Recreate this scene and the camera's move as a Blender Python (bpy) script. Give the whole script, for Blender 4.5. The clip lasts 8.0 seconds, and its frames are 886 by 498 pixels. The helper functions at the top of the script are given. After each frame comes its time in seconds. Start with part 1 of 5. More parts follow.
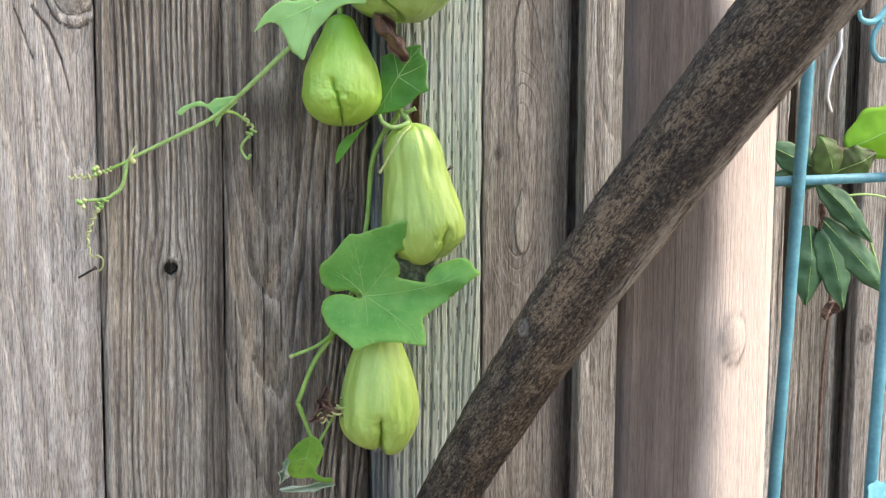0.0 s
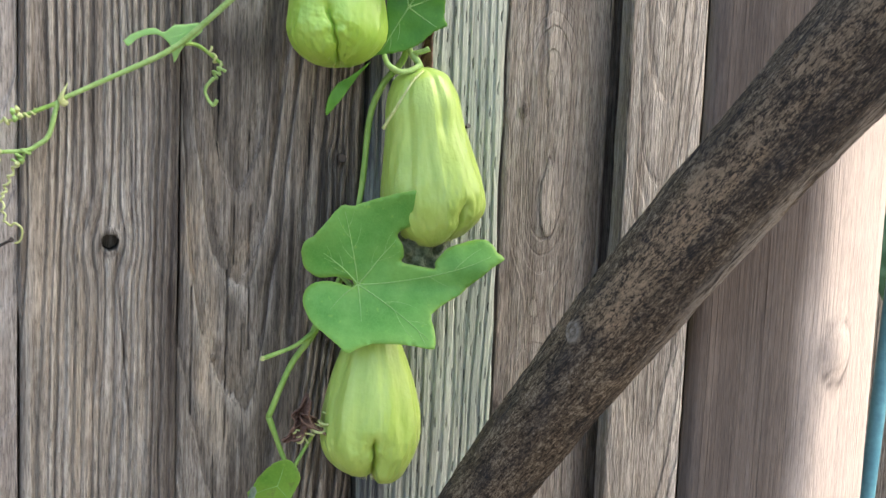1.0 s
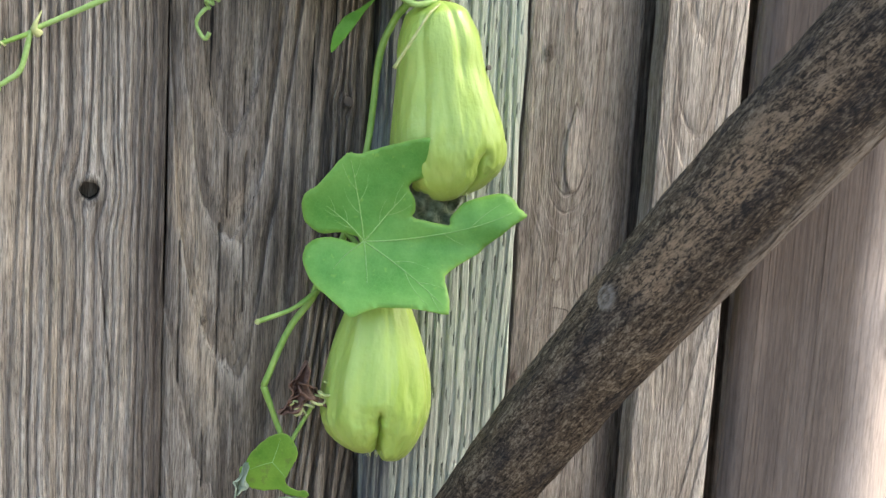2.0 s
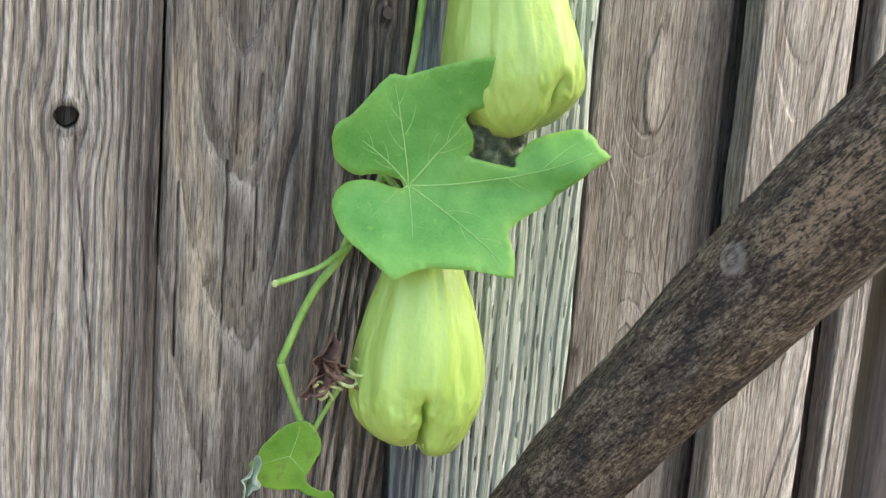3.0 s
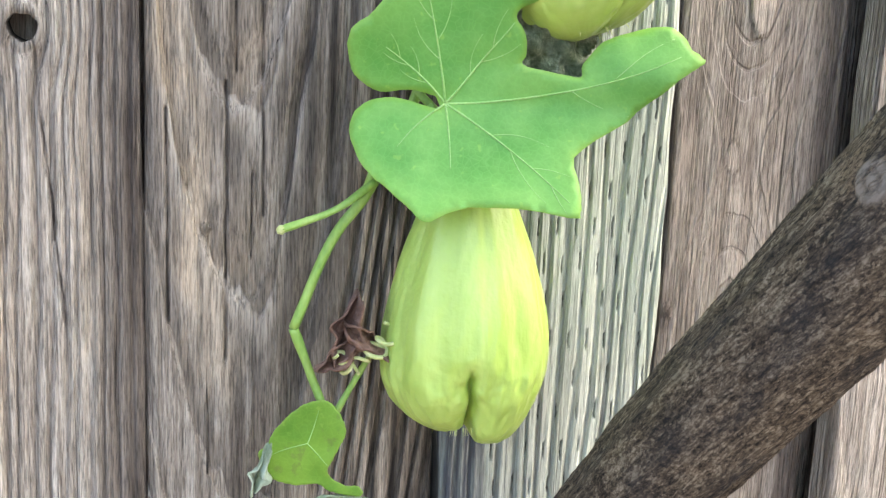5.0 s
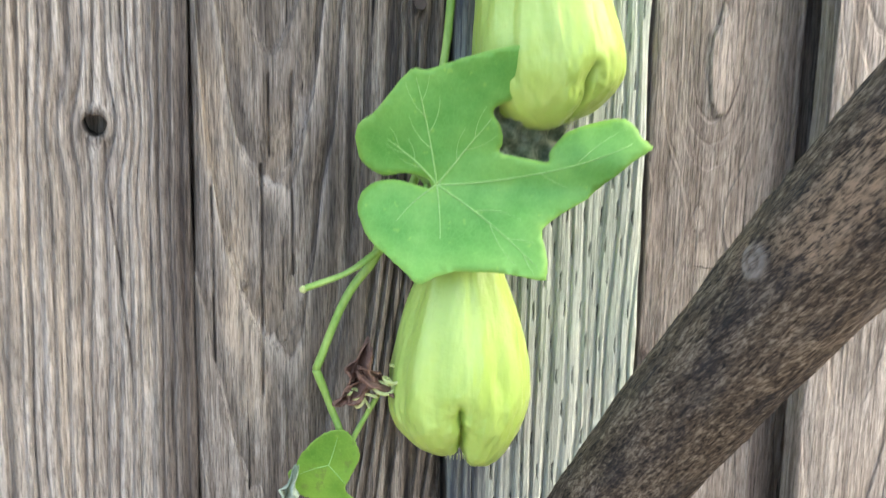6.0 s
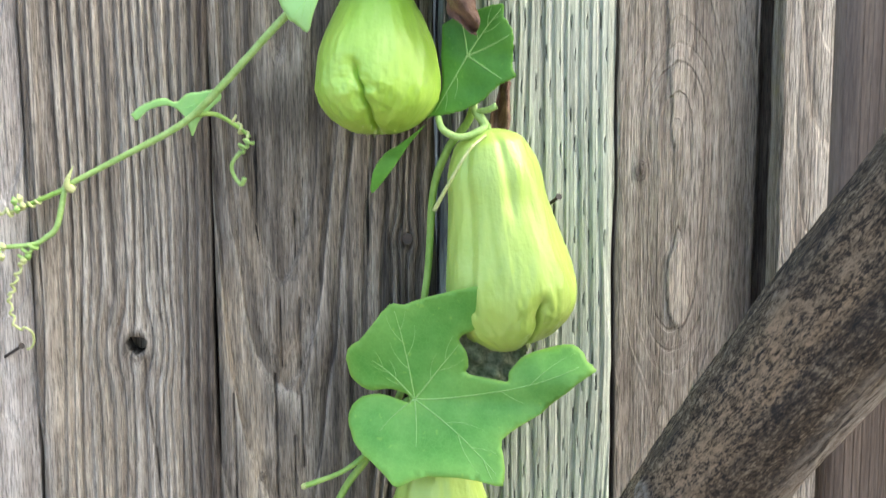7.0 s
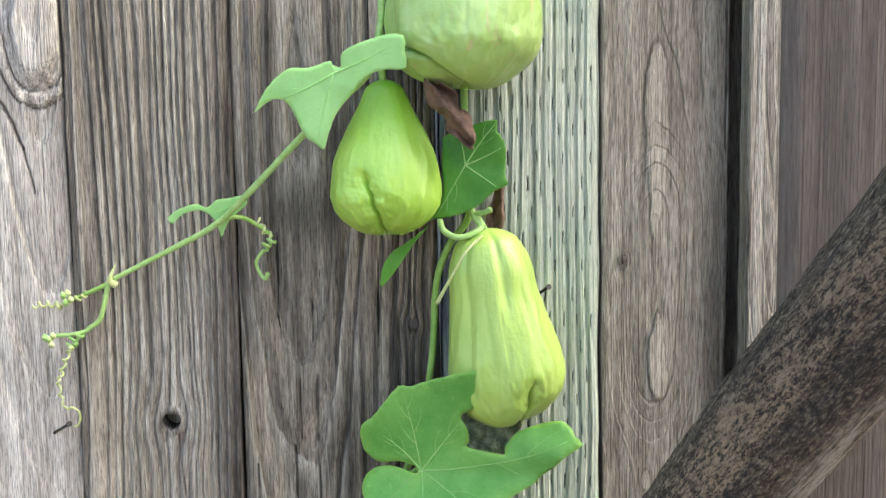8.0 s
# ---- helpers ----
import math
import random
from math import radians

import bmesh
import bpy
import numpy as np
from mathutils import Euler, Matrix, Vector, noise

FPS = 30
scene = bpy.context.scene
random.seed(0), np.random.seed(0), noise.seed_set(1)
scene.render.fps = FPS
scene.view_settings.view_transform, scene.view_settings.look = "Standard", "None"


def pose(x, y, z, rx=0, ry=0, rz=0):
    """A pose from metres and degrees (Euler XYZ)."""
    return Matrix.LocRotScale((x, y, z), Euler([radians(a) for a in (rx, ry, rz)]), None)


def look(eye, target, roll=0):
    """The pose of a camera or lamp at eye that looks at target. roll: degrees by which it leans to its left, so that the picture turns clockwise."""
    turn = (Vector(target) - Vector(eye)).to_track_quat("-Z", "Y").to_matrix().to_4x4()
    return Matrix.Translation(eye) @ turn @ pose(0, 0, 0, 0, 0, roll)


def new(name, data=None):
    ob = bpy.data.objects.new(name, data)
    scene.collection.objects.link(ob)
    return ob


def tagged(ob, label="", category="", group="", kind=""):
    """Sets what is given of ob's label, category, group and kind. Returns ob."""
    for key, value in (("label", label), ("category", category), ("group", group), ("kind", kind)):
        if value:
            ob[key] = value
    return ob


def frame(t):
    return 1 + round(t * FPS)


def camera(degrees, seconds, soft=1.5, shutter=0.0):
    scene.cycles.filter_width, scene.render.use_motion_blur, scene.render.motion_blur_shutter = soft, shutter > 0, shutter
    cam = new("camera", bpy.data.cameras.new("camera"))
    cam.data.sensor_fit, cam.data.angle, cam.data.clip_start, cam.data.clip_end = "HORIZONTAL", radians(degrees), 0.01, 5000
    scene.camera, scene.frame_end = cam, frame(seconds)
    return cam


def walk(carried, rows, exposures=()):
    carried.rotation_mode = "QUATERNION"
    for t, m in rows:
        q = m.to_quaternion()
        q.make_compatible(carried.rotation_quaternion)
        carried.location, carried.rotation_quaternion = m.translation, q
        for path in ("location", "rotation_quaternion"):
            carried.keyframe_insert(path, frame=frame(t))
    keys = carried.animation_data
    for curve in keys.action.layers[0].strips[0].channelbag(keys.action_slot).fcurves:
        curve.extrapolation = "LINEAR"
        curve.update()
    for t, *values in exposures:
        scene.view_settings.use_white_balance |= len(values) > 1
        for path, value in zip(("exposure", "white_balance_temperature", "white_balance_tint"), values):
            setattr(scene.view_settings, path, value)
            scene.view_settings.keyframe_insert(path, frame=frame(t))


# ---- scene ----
cam = camera(40.0, 8.0, 1.35, 0.3)
PATH = [
    (0, (-0.236, -1.174, 1.388), (0.275, 0.746, 1.157), 0.4),
    (0.5, (-0.287, -1.113, 1.391), (0.314, 0.778, 1.145), 1.4),
    (1, (-0.238, -0.928, 1.357), (0.386, 0.955, 1.098), 2.4),
    (1.2, (-0.232, -0.917, 1.352), (0.392, 0.964, 1.086), 2.6),
    (2.3, (-0.215, -0.793, 1.33), (0.405, 1.077, 0.988), 3.5),
    (2.5, (-0.219, -0.759, 1.322), (0.412, 1.105, 0.968), 3.9),
    (3, (-0.21, -0.681, 1.303), (0.436, 1.173, 0.925), 4.3),
    (3.5, (-0.186, -0.617, 1.286), (0.441, 1.24, 0.891), 4.2),
    (4, (-0.155, -0.573, 1.272), (0.416, 1.299, 0.863), 3.7),
    (4.5, (-0.147, -0.559, 1.264), (0.372, 1.322, 0.829), 3.1),
    (5.8, (-0.124, -0.619, 1.292), (0.252, 1.295, 0.848), 1.5),
    (6, (-0.117, -0.669, 1.313), (0.216, 1.255, 0.884), 1.2),
    (6.5, (-0.064, -0.73, 1.367), (0.122, 1.227, 0.998), 0.5),
    (7, (-0.039, -0.773, 1.411), (0.076, 1.201, 1.112), -0.3),
    (7.5, (-0.035, -0.831, 1.449), (0.054, 1.146, 1.158), -0.8),
    (8, (-0.037, -0.856, 1.464), (0.06, 1.125, 1.21), -0.9),
]
EXPOSURES = [(0, 1.85, 6550, 6), (1, 1.87, 6550, 6), (2.5, 2.08, 6520, 4), (3.5, 2.42, 6530, 5), (4.5, 2.66, 6560, 8), (5.8, 2.52, 6500, 6.5), (6.5, 2.42, 6450, 4.5), (7.2, 2.18, 6400, 3), (8, 2.09, 6380, 3)]
walk(cam, [(t, look(eye, target, roll)) for t, eye, target, roll in PATH], EXPOSURES)

# ---- light ----
world = bpy.data.worlds.new("world")
scene.world = world
world.use_nodes = True
wn = world.node_tree
sky = wn.nodes.new("ShaderNodeTexSky")
sky.sky_type = 'NISHITA'
sky.sun_disc = False
SUN_EL, SUN_AZ = 48.0, 105.0          # azimuth: degrees from +y towards +x
sky.sun_elevation = radians(SUN_EL)
sky.sun_rotation = radians(SUN_AZ)
sky.air_density, sky.dust_density, sky.ozone_density = 1.0, 4.0, 1.2
bg = wn.nodes["Background"]
bg.inputs["Strength"].default_value = 0.15
wn.links.new(sky.outputs["Color"], bg.inputs["Color"])

sun_data = bpy.data.lights.new("sun", 'SUN')
sun_data.energy = 0.55
sun_data.angle = radians(28)
sun_data.color = (1.0, 0.94, 0.86)
sun = new("sun", sun_data)
sd = Vector((math.sin(radians(SUN_AZ)) * math.cos(radians(SUN_EL)),
             math.cos(radians(SUN_AZ)) * math.cos(radians(SUN_EL)), math.sin(radians(SUN_EL))))
sun.matrix_world = look(tuple(sd * 20), (0, 0, 0))


# ---- small helpers ----
from mathutils import geometry


def rough_noise(x, z, seed=0):
    """Smooth value noise on arrays, about -1 to 1, one cell per unit."""
    xi, zi = np.floor(x).astype(np.int64), np.floor(z).astype(np.int64)
    fx, fz = x - xi, z - zi
    fx, fz = fx * fx * (3 - 2 * fx), fz * fz * (3 - 2 * fz)

    def h(a, b):
        n = (a * 374761393 + b * 668265263 + seed * 1442695041) & 0x7fffffff
        n = ((n ^ (n >> 13)) * 1274126177) & 0x7fffffff
        return ((n ^ (n >> 16)) & 0xffff) / 32767.5 - 1
    top = h(xi, zi) * (1 - fx) + h(xi + 1, zi) * fx
    low = h(xi, zi + 1) * (1 - fx) + h(xi + 1, zi + 1) * fx
    return top * (1 - fz) + low * fz


def fractal(x, z, seed=0, octaves=3):
    total, amp = 0, 1.0
    for k in range(octaves):
        total = total + amp * rough_noise(x * 2 ** k, z * 2 ** k, seed + k)
        amp *= 0.5
    return total


def ease(a, b, x):
    t = np.clip((x - a) / (b - a), 0, 1)
    return t * t * (3 - 2 * t)


def mesh_of(name, verts, faces, smooth=True):
    me = bpy.data.meshes.new(name)
    me.from_pydata([tuple(map(float, v)) for v in verts], [], [tuple(int(i) for i in f) for f in faces])
    me.validate()
    if smooth:
        me.polygons.foreach_set("use_smooth", [True] * len(me.polygons))
    me.update()
    return me


def part(name, me, material, parent=None, label=""):
    """Links a mesh or bmesh as one object under a thing or a part."""
    if isinstance(me, bmesh.types.BMesh):
        bm, me = me, bpy.data.meshes.new(name)
        bm.to_mesh(me)
        bm.free()
    ob = new(name, me)
    if material:
        me.materials.clear()
        me.materials.append(material)
    if parent:
        ob.parent = parent
    return tagged(ob, label)


def grid_faces(nu, nv, wrap=False):
    f = []
    for j in range(nv - 1):
        for i in range(nu if wrap else nu - 1):
            k = (i + 1) % nu
            f.append((j * nu + i, j * nu + k, (j + 1) * nu + k, (j + 1) * nu + i))
    return f


def spline(points, n):
    """Catmull-Rom through the points, n samples."""
    p = np.array(points, float)
    p = np.vstack([2 * p[0] - p[1], p, 2 * p[-1] - p[-2]])
    out = []
    for s in np.linspace(0, len(p) - 3 - 1e-9, n):
        i, t = int(s), s - int(s)
        a, b, c, d = p[i:i + 4]
        out.append(0.5 * (2 * b + (c - a) * t + (2 * a - 5 * b + 4 * c - d) * t * t + (3 * b - a - 3 * c + d) * t ** 3))
    return np.array(out)


def tube(points, radii, n=40, sides=8, lumpy=0.0, seed=0):
    """A tapered tube along a smooth line with closed ends."""
    line = spline(points, n)
    rad = np.interp(np.linspace(0, 1, n), np.linspace(0, 1, len(radii)), radii)
    tang = np.gradient(line, axis=0)
    tang /= np.linalg.norm(tang, axis=1)[:, None] + 1e-12
    side = np.cross(tang[0], (0.3, 0.9, 0.2))
    verts = []
    ang = np.linspace(0, 2 * math.pi, sides, endpoint=False)
    for i in range(n):
        side = side - tang[i] * np.dot(side, tang[i])
        side /= np.linalg.norm(side) + 1e-12
        up = np.cross(tang[i], side)
        r = rad[i] * (1 + lumpy * rough_noise(ang * 1.3 + seed, np.full(sides, i * 0.35), seed))
        verts.extend(line[i] + r[:, None] * (np.cos(ang)[:, None] * side + np.sin(ang)[:, None] * up))
    faces = grid_faces(sides, n, True)
    verts += [line[0], line[-1]]
    a, b = len(verts) - 2, len(verts) - 1
    for i in range(sides):
        k = (i + 1) % sides
        faces += [(a, k, i), (b, (n - 1) * sides + i, (n - 1) * sides + k)]
    return mesh_of("tube", verts, faces)


def coil(start, end, turns, radius, n_per=9, grow=1.0):
    """Points of a loose helix from start to end."""
    a, b = np.array(start, float), np.array(end, float)
    d = (b - a) / np.linalg.norm(b - a)
    u = np.cross(d, (0.1, 0.95, 0.3)); u /= np.linalg.norm(u)
    v = np.cross(d, u)
    n = int(turns * n_per)
    pts = []
    for i in range(n + 1):
        s = i / n
        w = 2 * math.pi * turns * s
        r = radius * (1 + (grow - 1) * s) * (0.75 + 0.4 * math.sin(5.1 * s * turns))
        pts.append(a + (b - a) * s + r * (math.cos(w) * u + math.sin(w) * v))
    return pts


# ---- materials ----
def nodes_of(name):
    m = bpy.data.materials.new(name)
    m.use_nodes = True
    nt = m.node_tree
    return m, nt, nt.nodes["Principled BSDF"]


def node(nt, kind, **inputs):
    n = nt.nodes.new(kind)
    for k, v in inputs.items():
        n.inputs[k.replace("_", " ")].default_value = v
    return n


def math_node(nt, op, a, b=None, clamp=False):
    n = nt.nodes.new("ShaderNodeMath")
    n.operation, n.use_clamp = op, clamp
    for i, v in enumerate((a, b)):
        if v is None:
            continue
        if isinstance(v, (int, float)):
            n.inputs[i].default_value = v
        else:
            nt.links.new(v, n.inputs[i])
    return n.outputs[0]


def mix(nt, fac, a, b, blend='MIX'):
    n = nt.nodes.new("ShaderNodeMix")
    n.data_type, n.blend_type = 'RGBA', blend
    for sock, v in ((n.inputs[0], fac), (n.inputs[6], a), (n.inputs[7], b)):
        if isinstance(v, (int, float)):
            sock.default_value = v
        elif isinstance(v, tuple):
            sock.default_value = (*v, 1) if len(v) == 3 else v
        else:
            nt.links.new(v, sock)
    return n.outputs[2]


def ramp(nt, fac, stops):
    n = nt.nodes.new("ShaderNodeValToRGB")
    e = n.color_ramp.elements
    while len(e) < len(stops):
        e.new(0.5)
    for k, (pos, col) in enumerate(stops):
        e[k].position = pos
        e[k].color = (*col, 1) if isinstance(col, tuple) else (col, col, col, 1)
    nt.links.new(fac, n.inputs[0])
    return n.outputs[0]


def noise_tex(nt, vec, scale, detail=4.0, stretch=(1, 1, 1), rough=0.55, offset=(0, 0, 0)):
    mp = nt.nodes.new("ShaderNodeMapping")
    mp.inputs["Scale"].default_value = stretch
    mp.inputs["Location"].default_value = offset
    nt.links.new(vec, mp.inputs["Vector"])
    n = nt.nodes.new("ShaderNodeTexNoise")
    n.inputs["Scale"].default_value, n.inputs["Detail"].default_value, n.inputs["Roughness"].default_value = scale, detail, rough
    nt.links.new(mp.outputs[0], n.inputs["Vector"])
    return n.outputs["Fac"]


def bump(nt, height, strength, distance, bsdf, normal=None):
    b = nt.nodes.new("ShaderNodeBump")
    b.inputs["Strength"].default_value, b.inputs["Distance"].default_value = strength, distance
    nt.links.new(height, b.inputs["Height"])
    if normal:
        nt.links.new(normal, b.inputs["Normal"])
    nt.links.new(b.outputs[0], bsdf.inputs["Normal"])
    return b.outputs[0]


def wood(name, pale, mid, dark, ring_mix=0.55, stain=(0.05, 0.045, 0.042), stain_amount=0.35, green=0.0, fine=1.0, seed=0.0, crack=0.6, bare=None, ridge=0.45, relief=1.0, contrast=1.25, groove=0.34):
    """Weathered wood: rings from the board's own "ring" coordinate, long fibres, stains, fine checks."""
    m, nt, bsdf = nodes_of(name)
    obj = nt.nodes.new("ShaderNodeTexCoord").outputs["Object"]

    def attr(key):
        a = nt.nodes.new("ShaderNodeAttribute")
        a.attribute_name = key
        return a.outputs["Fac"]
    off = (seed, seed * 0.7, seed * 1.3)
    wob = noise_tex(nt, obj, 60, 3, (1.0, 1.0, 0.08), offset=off)
    r = math_node(nt, 'ADD', attr("ring"), math_node(nt, 'MULTIPLY', math_node(nt, 'SUBTRACT', wob, 0.5), 0.9))
    saw = math_node(nt, 'FRACT', r)
    # every ring has its own weight, which fades along the board
    wn1 = nt.nodes.new("ShaderNodeTexWhiteNoise")
    wn1.noise_dimensions = '1D'
    nt.links.new(math_node(nt, 'FLOOR', r), wn1.inputs["W"])
    each = ramp(nt, wn1.outputs["Value"], [(0.1, 0.12), (0.65, 0.6), (0.95, 1.25)])
    late = ramp(nt, saw, [(0.0, 0.25), (0.03, 0.0), (0.56, 0.0), (0.80, 0.30), (0.89, 1.0), (0.985, 1.0), (1.0, 0.25)])
    lit = ramp(nt, saw, [(0.0, 0.3), (0.04, 1.0), (0.13, 0.8), (0.25, 0.2), (0.45, 0.0)])
    fibre = noise_tex(nt, obj, 1100, 4, (1.0, 1.0, 0.035), 0.7, off)
    fibre2 = noise_tex(nt, obj, 300, 4, (1.0, 1.0, 0.035), 0.65, off)
    streak = noise_tex(nt, obj, 105, 3, (1.0, 1.0, 0.014), 0.55, off)
    grit = noise_tex(nt, obj, 1150, 3, (1.0, 1.0, 0.07), 0.7, off)
    mottle = noise_tex(nt, obj, 120, 5, (1.0, 1.0, 0.22), 0.7, off)
    blot = noise_tex(nt, obj, 9, 5, (2.2, 1.0, 0.6), 0.65, off)
    blot2 = noise_tex(nt, obj, 42, 5, (2.4, 1.0, 0.28), 0.65, off)
    f = math_node(nt, 'ADD', math_node(nt, 'MULTIPLY', fibre, 0.20), math_node(nt, 'MULTIPLY', fibre2, 0.25))
    f = math_node(nt, 'ADD', f, math_node(nt, 'MULTIPLY', mottle, 0.15))
    f = math_node(nt, 'ADD', f, math_node(nt, 'MULTIPLY', streak, 0.40))
    base = ramp(nt, f, [(0.5 - 0.12 / contrast, dark), (0.5 - 0.025 / contrast, tuple(0.55 * a + 0.45 * b for a, b in zip(mid, dark))), (0.52, mid), (0.5 + 0.12 / contrast, pale)])
    late = math_node(nt, 'MULTIPLY', late, each)
    lit = math_node(nt, 'MULTIPLY', lit, each)
    strength = math_node(nt, 'MULTIPLY', late, ramp(nt, math_node(nt, 'ADD', math_node(nt, 'MULTIPLY', blot2, 0.5), math_node(nt, 'MULTIPLY', fibre2, 0.5)), [(0.36, 0.25), (0.6, 1.0)]))
    base = mix(nt, math_node(nt, 'MULTIPLY', strength, ring_mix), base, dark)
    base = mix(nt, math_node(nt, 'MULTIPLY', lit, ridge), base, tuple(min(1.0, c * 1.12) for c in pale))
    fold = noise_tex(nt, obj, 420, 2, (1.0, 1.0, 0.009), 0.55, (seed * 2.1, 0.3, seed))
    weight = ramp(nt, blot2, [(0.36, 0.15), (0.58, 1.0)])
    low_line = math_node(nt, 'MULTIPLY', ramp(nt, fold, [(0.37, 1.0), (0.45, 0.0)]), weight)
    high_line = math_node(nt, 'MULTIPLY', ramp(nt, fold, [(0.56, 0.0), (0.62, 1.0)]), weight)
    base = mix(nt, math_node(nt, 'MULTIPLY', low_line, groove), base, tuple(c * 0.8 for c in dark))
    base = mix(nt, math_node(nt, 'MULTIPLY', high_line, 0.6 * groove), base, tuple(min(1.0, c * 1.08) for c in pale))
    tone = ramp(nt, blot2, [(0.38, 0.0), (0.66, 1.0)])
    base = mix(nt, math_node(nt, 'MULTIPLY', tone, 0.3), base, (pale[0] * 1.0, pale[1] * 0.95, pale[2] * 0.88))
    st = ramp(nt, blot, [(0.46, 0.0), (0.66, 1.0)])
    base = mix(nt, math_node(nt, 'MULTIPLY', st, stain_amount), base, stain)
    if green:
        g = ramp(nt, noise_tex(nt, obj, 22, 3, (2.0, 1.0, 0.3), offset=off), [(0.4, 0.0), (0.65, 1.0)])
        base = mix(nt, math_node(nt, 'MULTIPLY', g, green), base, (0.27, 0.36, 0.26))
    ta = math_node(nt, 'MULTIPLY', attr("tan"), ramp(nt, math_node(nt, 'ADD', math_node(nt, 'MULTIPLY', fibre2, 0.5), math_node(nt, 'MULTIPLY', mottle, 0.5)), [(0.38, 0.25), (0.55, 1.0)]))
    base = mix(nt, math_node(nt, 'MULTIPLY', ta, 0.9), base, (0.47, 0.375, 0.27))
    base = mix(nt, math_node(nt, 'MULTIPLY', attr("pale"), 0.6, True), base, (pale[0] * 1.0, pale[1] * 0.97, pale[2] * 0.93))
    # paler wood on one face; sunlight falling there is part of this colour
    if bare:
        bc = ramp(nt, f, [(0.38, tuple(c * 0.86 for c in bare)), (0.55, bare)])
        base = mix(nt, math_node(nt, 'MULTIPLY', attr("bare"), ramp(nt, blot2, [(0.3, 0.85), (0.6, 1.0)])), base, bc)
    smear = math_node(nt, 'MULTIPLY', attr("stain"), ramp(nt, math_node(nt, 'ADD', math_node(nt, 'MULTIPLY', fibre2, 0.6), math_node(nt, 'MULTIPLY', blot2, 0.4)), [(0.38, 0.45), (0.52, 1.0)]))
    base = mix(nt, smear, base, stain)
    ck = noise_tex(nt, obj, 230, 3, (1.0, 1.0, 0.011), 0.6, (seed + 3, 1, seed))
    ck = ramp(nt, ck, [(0.67, 0.0), (0.69, 1.0)])
    ck = math_node(nt, 'MULTIPLY', ck, crack)
    base = mix(nt, ck, base, (0.02, 0.018, 0.016))
    spk = ramp(nt, grit, [(0.36, 0.40), (0.47, 0.96), (0.62, 1.45)])
    base = mix(nt, 0.8 * fine, base, spk, 'MULTIPLY')
    base = mix(nt, math_node(nt, 'MULTIPLY', attr("knot"), 0.75, True), base, (dark[0] * 0.45, dark[1] * 0.42, dark[2] * 0.4))
    # near-black inside holes and slits: their shade is put into the colour
    hollow_shade = attr("hollow_shade")
    base = mix(nt, hollow_shade, base, (0.003, 0.0025, 0.002))
    nt.links.new(base, bsdf.inputs["Base Color"])
    bsdf.inputs["Roughness"].default_value = 0.85
    bsdf.inputs["Specular IOR Level"].default_value = 0.25
    h = math_node(nt, 'ADD', f, math_node(nt, 'MULTIPLY', lit, 0.3))
    h = math_node(nt, 'SUBTRACT', h, math_node(nt, 'MULTIPLY', late, 0.45))
    h = math_node(nt, 'SUBTRACT', h, math_node(nt, 'MULTIPLY', low_line, 0.35))
    h = math_node(nt, 'ADD', h, math_node(nt, 'MULTIPLY', high_line, 0.2))
    h = math_node(nt, 'SUBTRACT', h, math_node(nt, 'MULTIPLY', ck, 1.2))
    h = math_node(nt, 'ADD', h, math_node(nt, 'MULTIPLY', grit, 0.25))
    bump(nt, h, 1.0, 0.0036 * relief, bsdf)
    return m


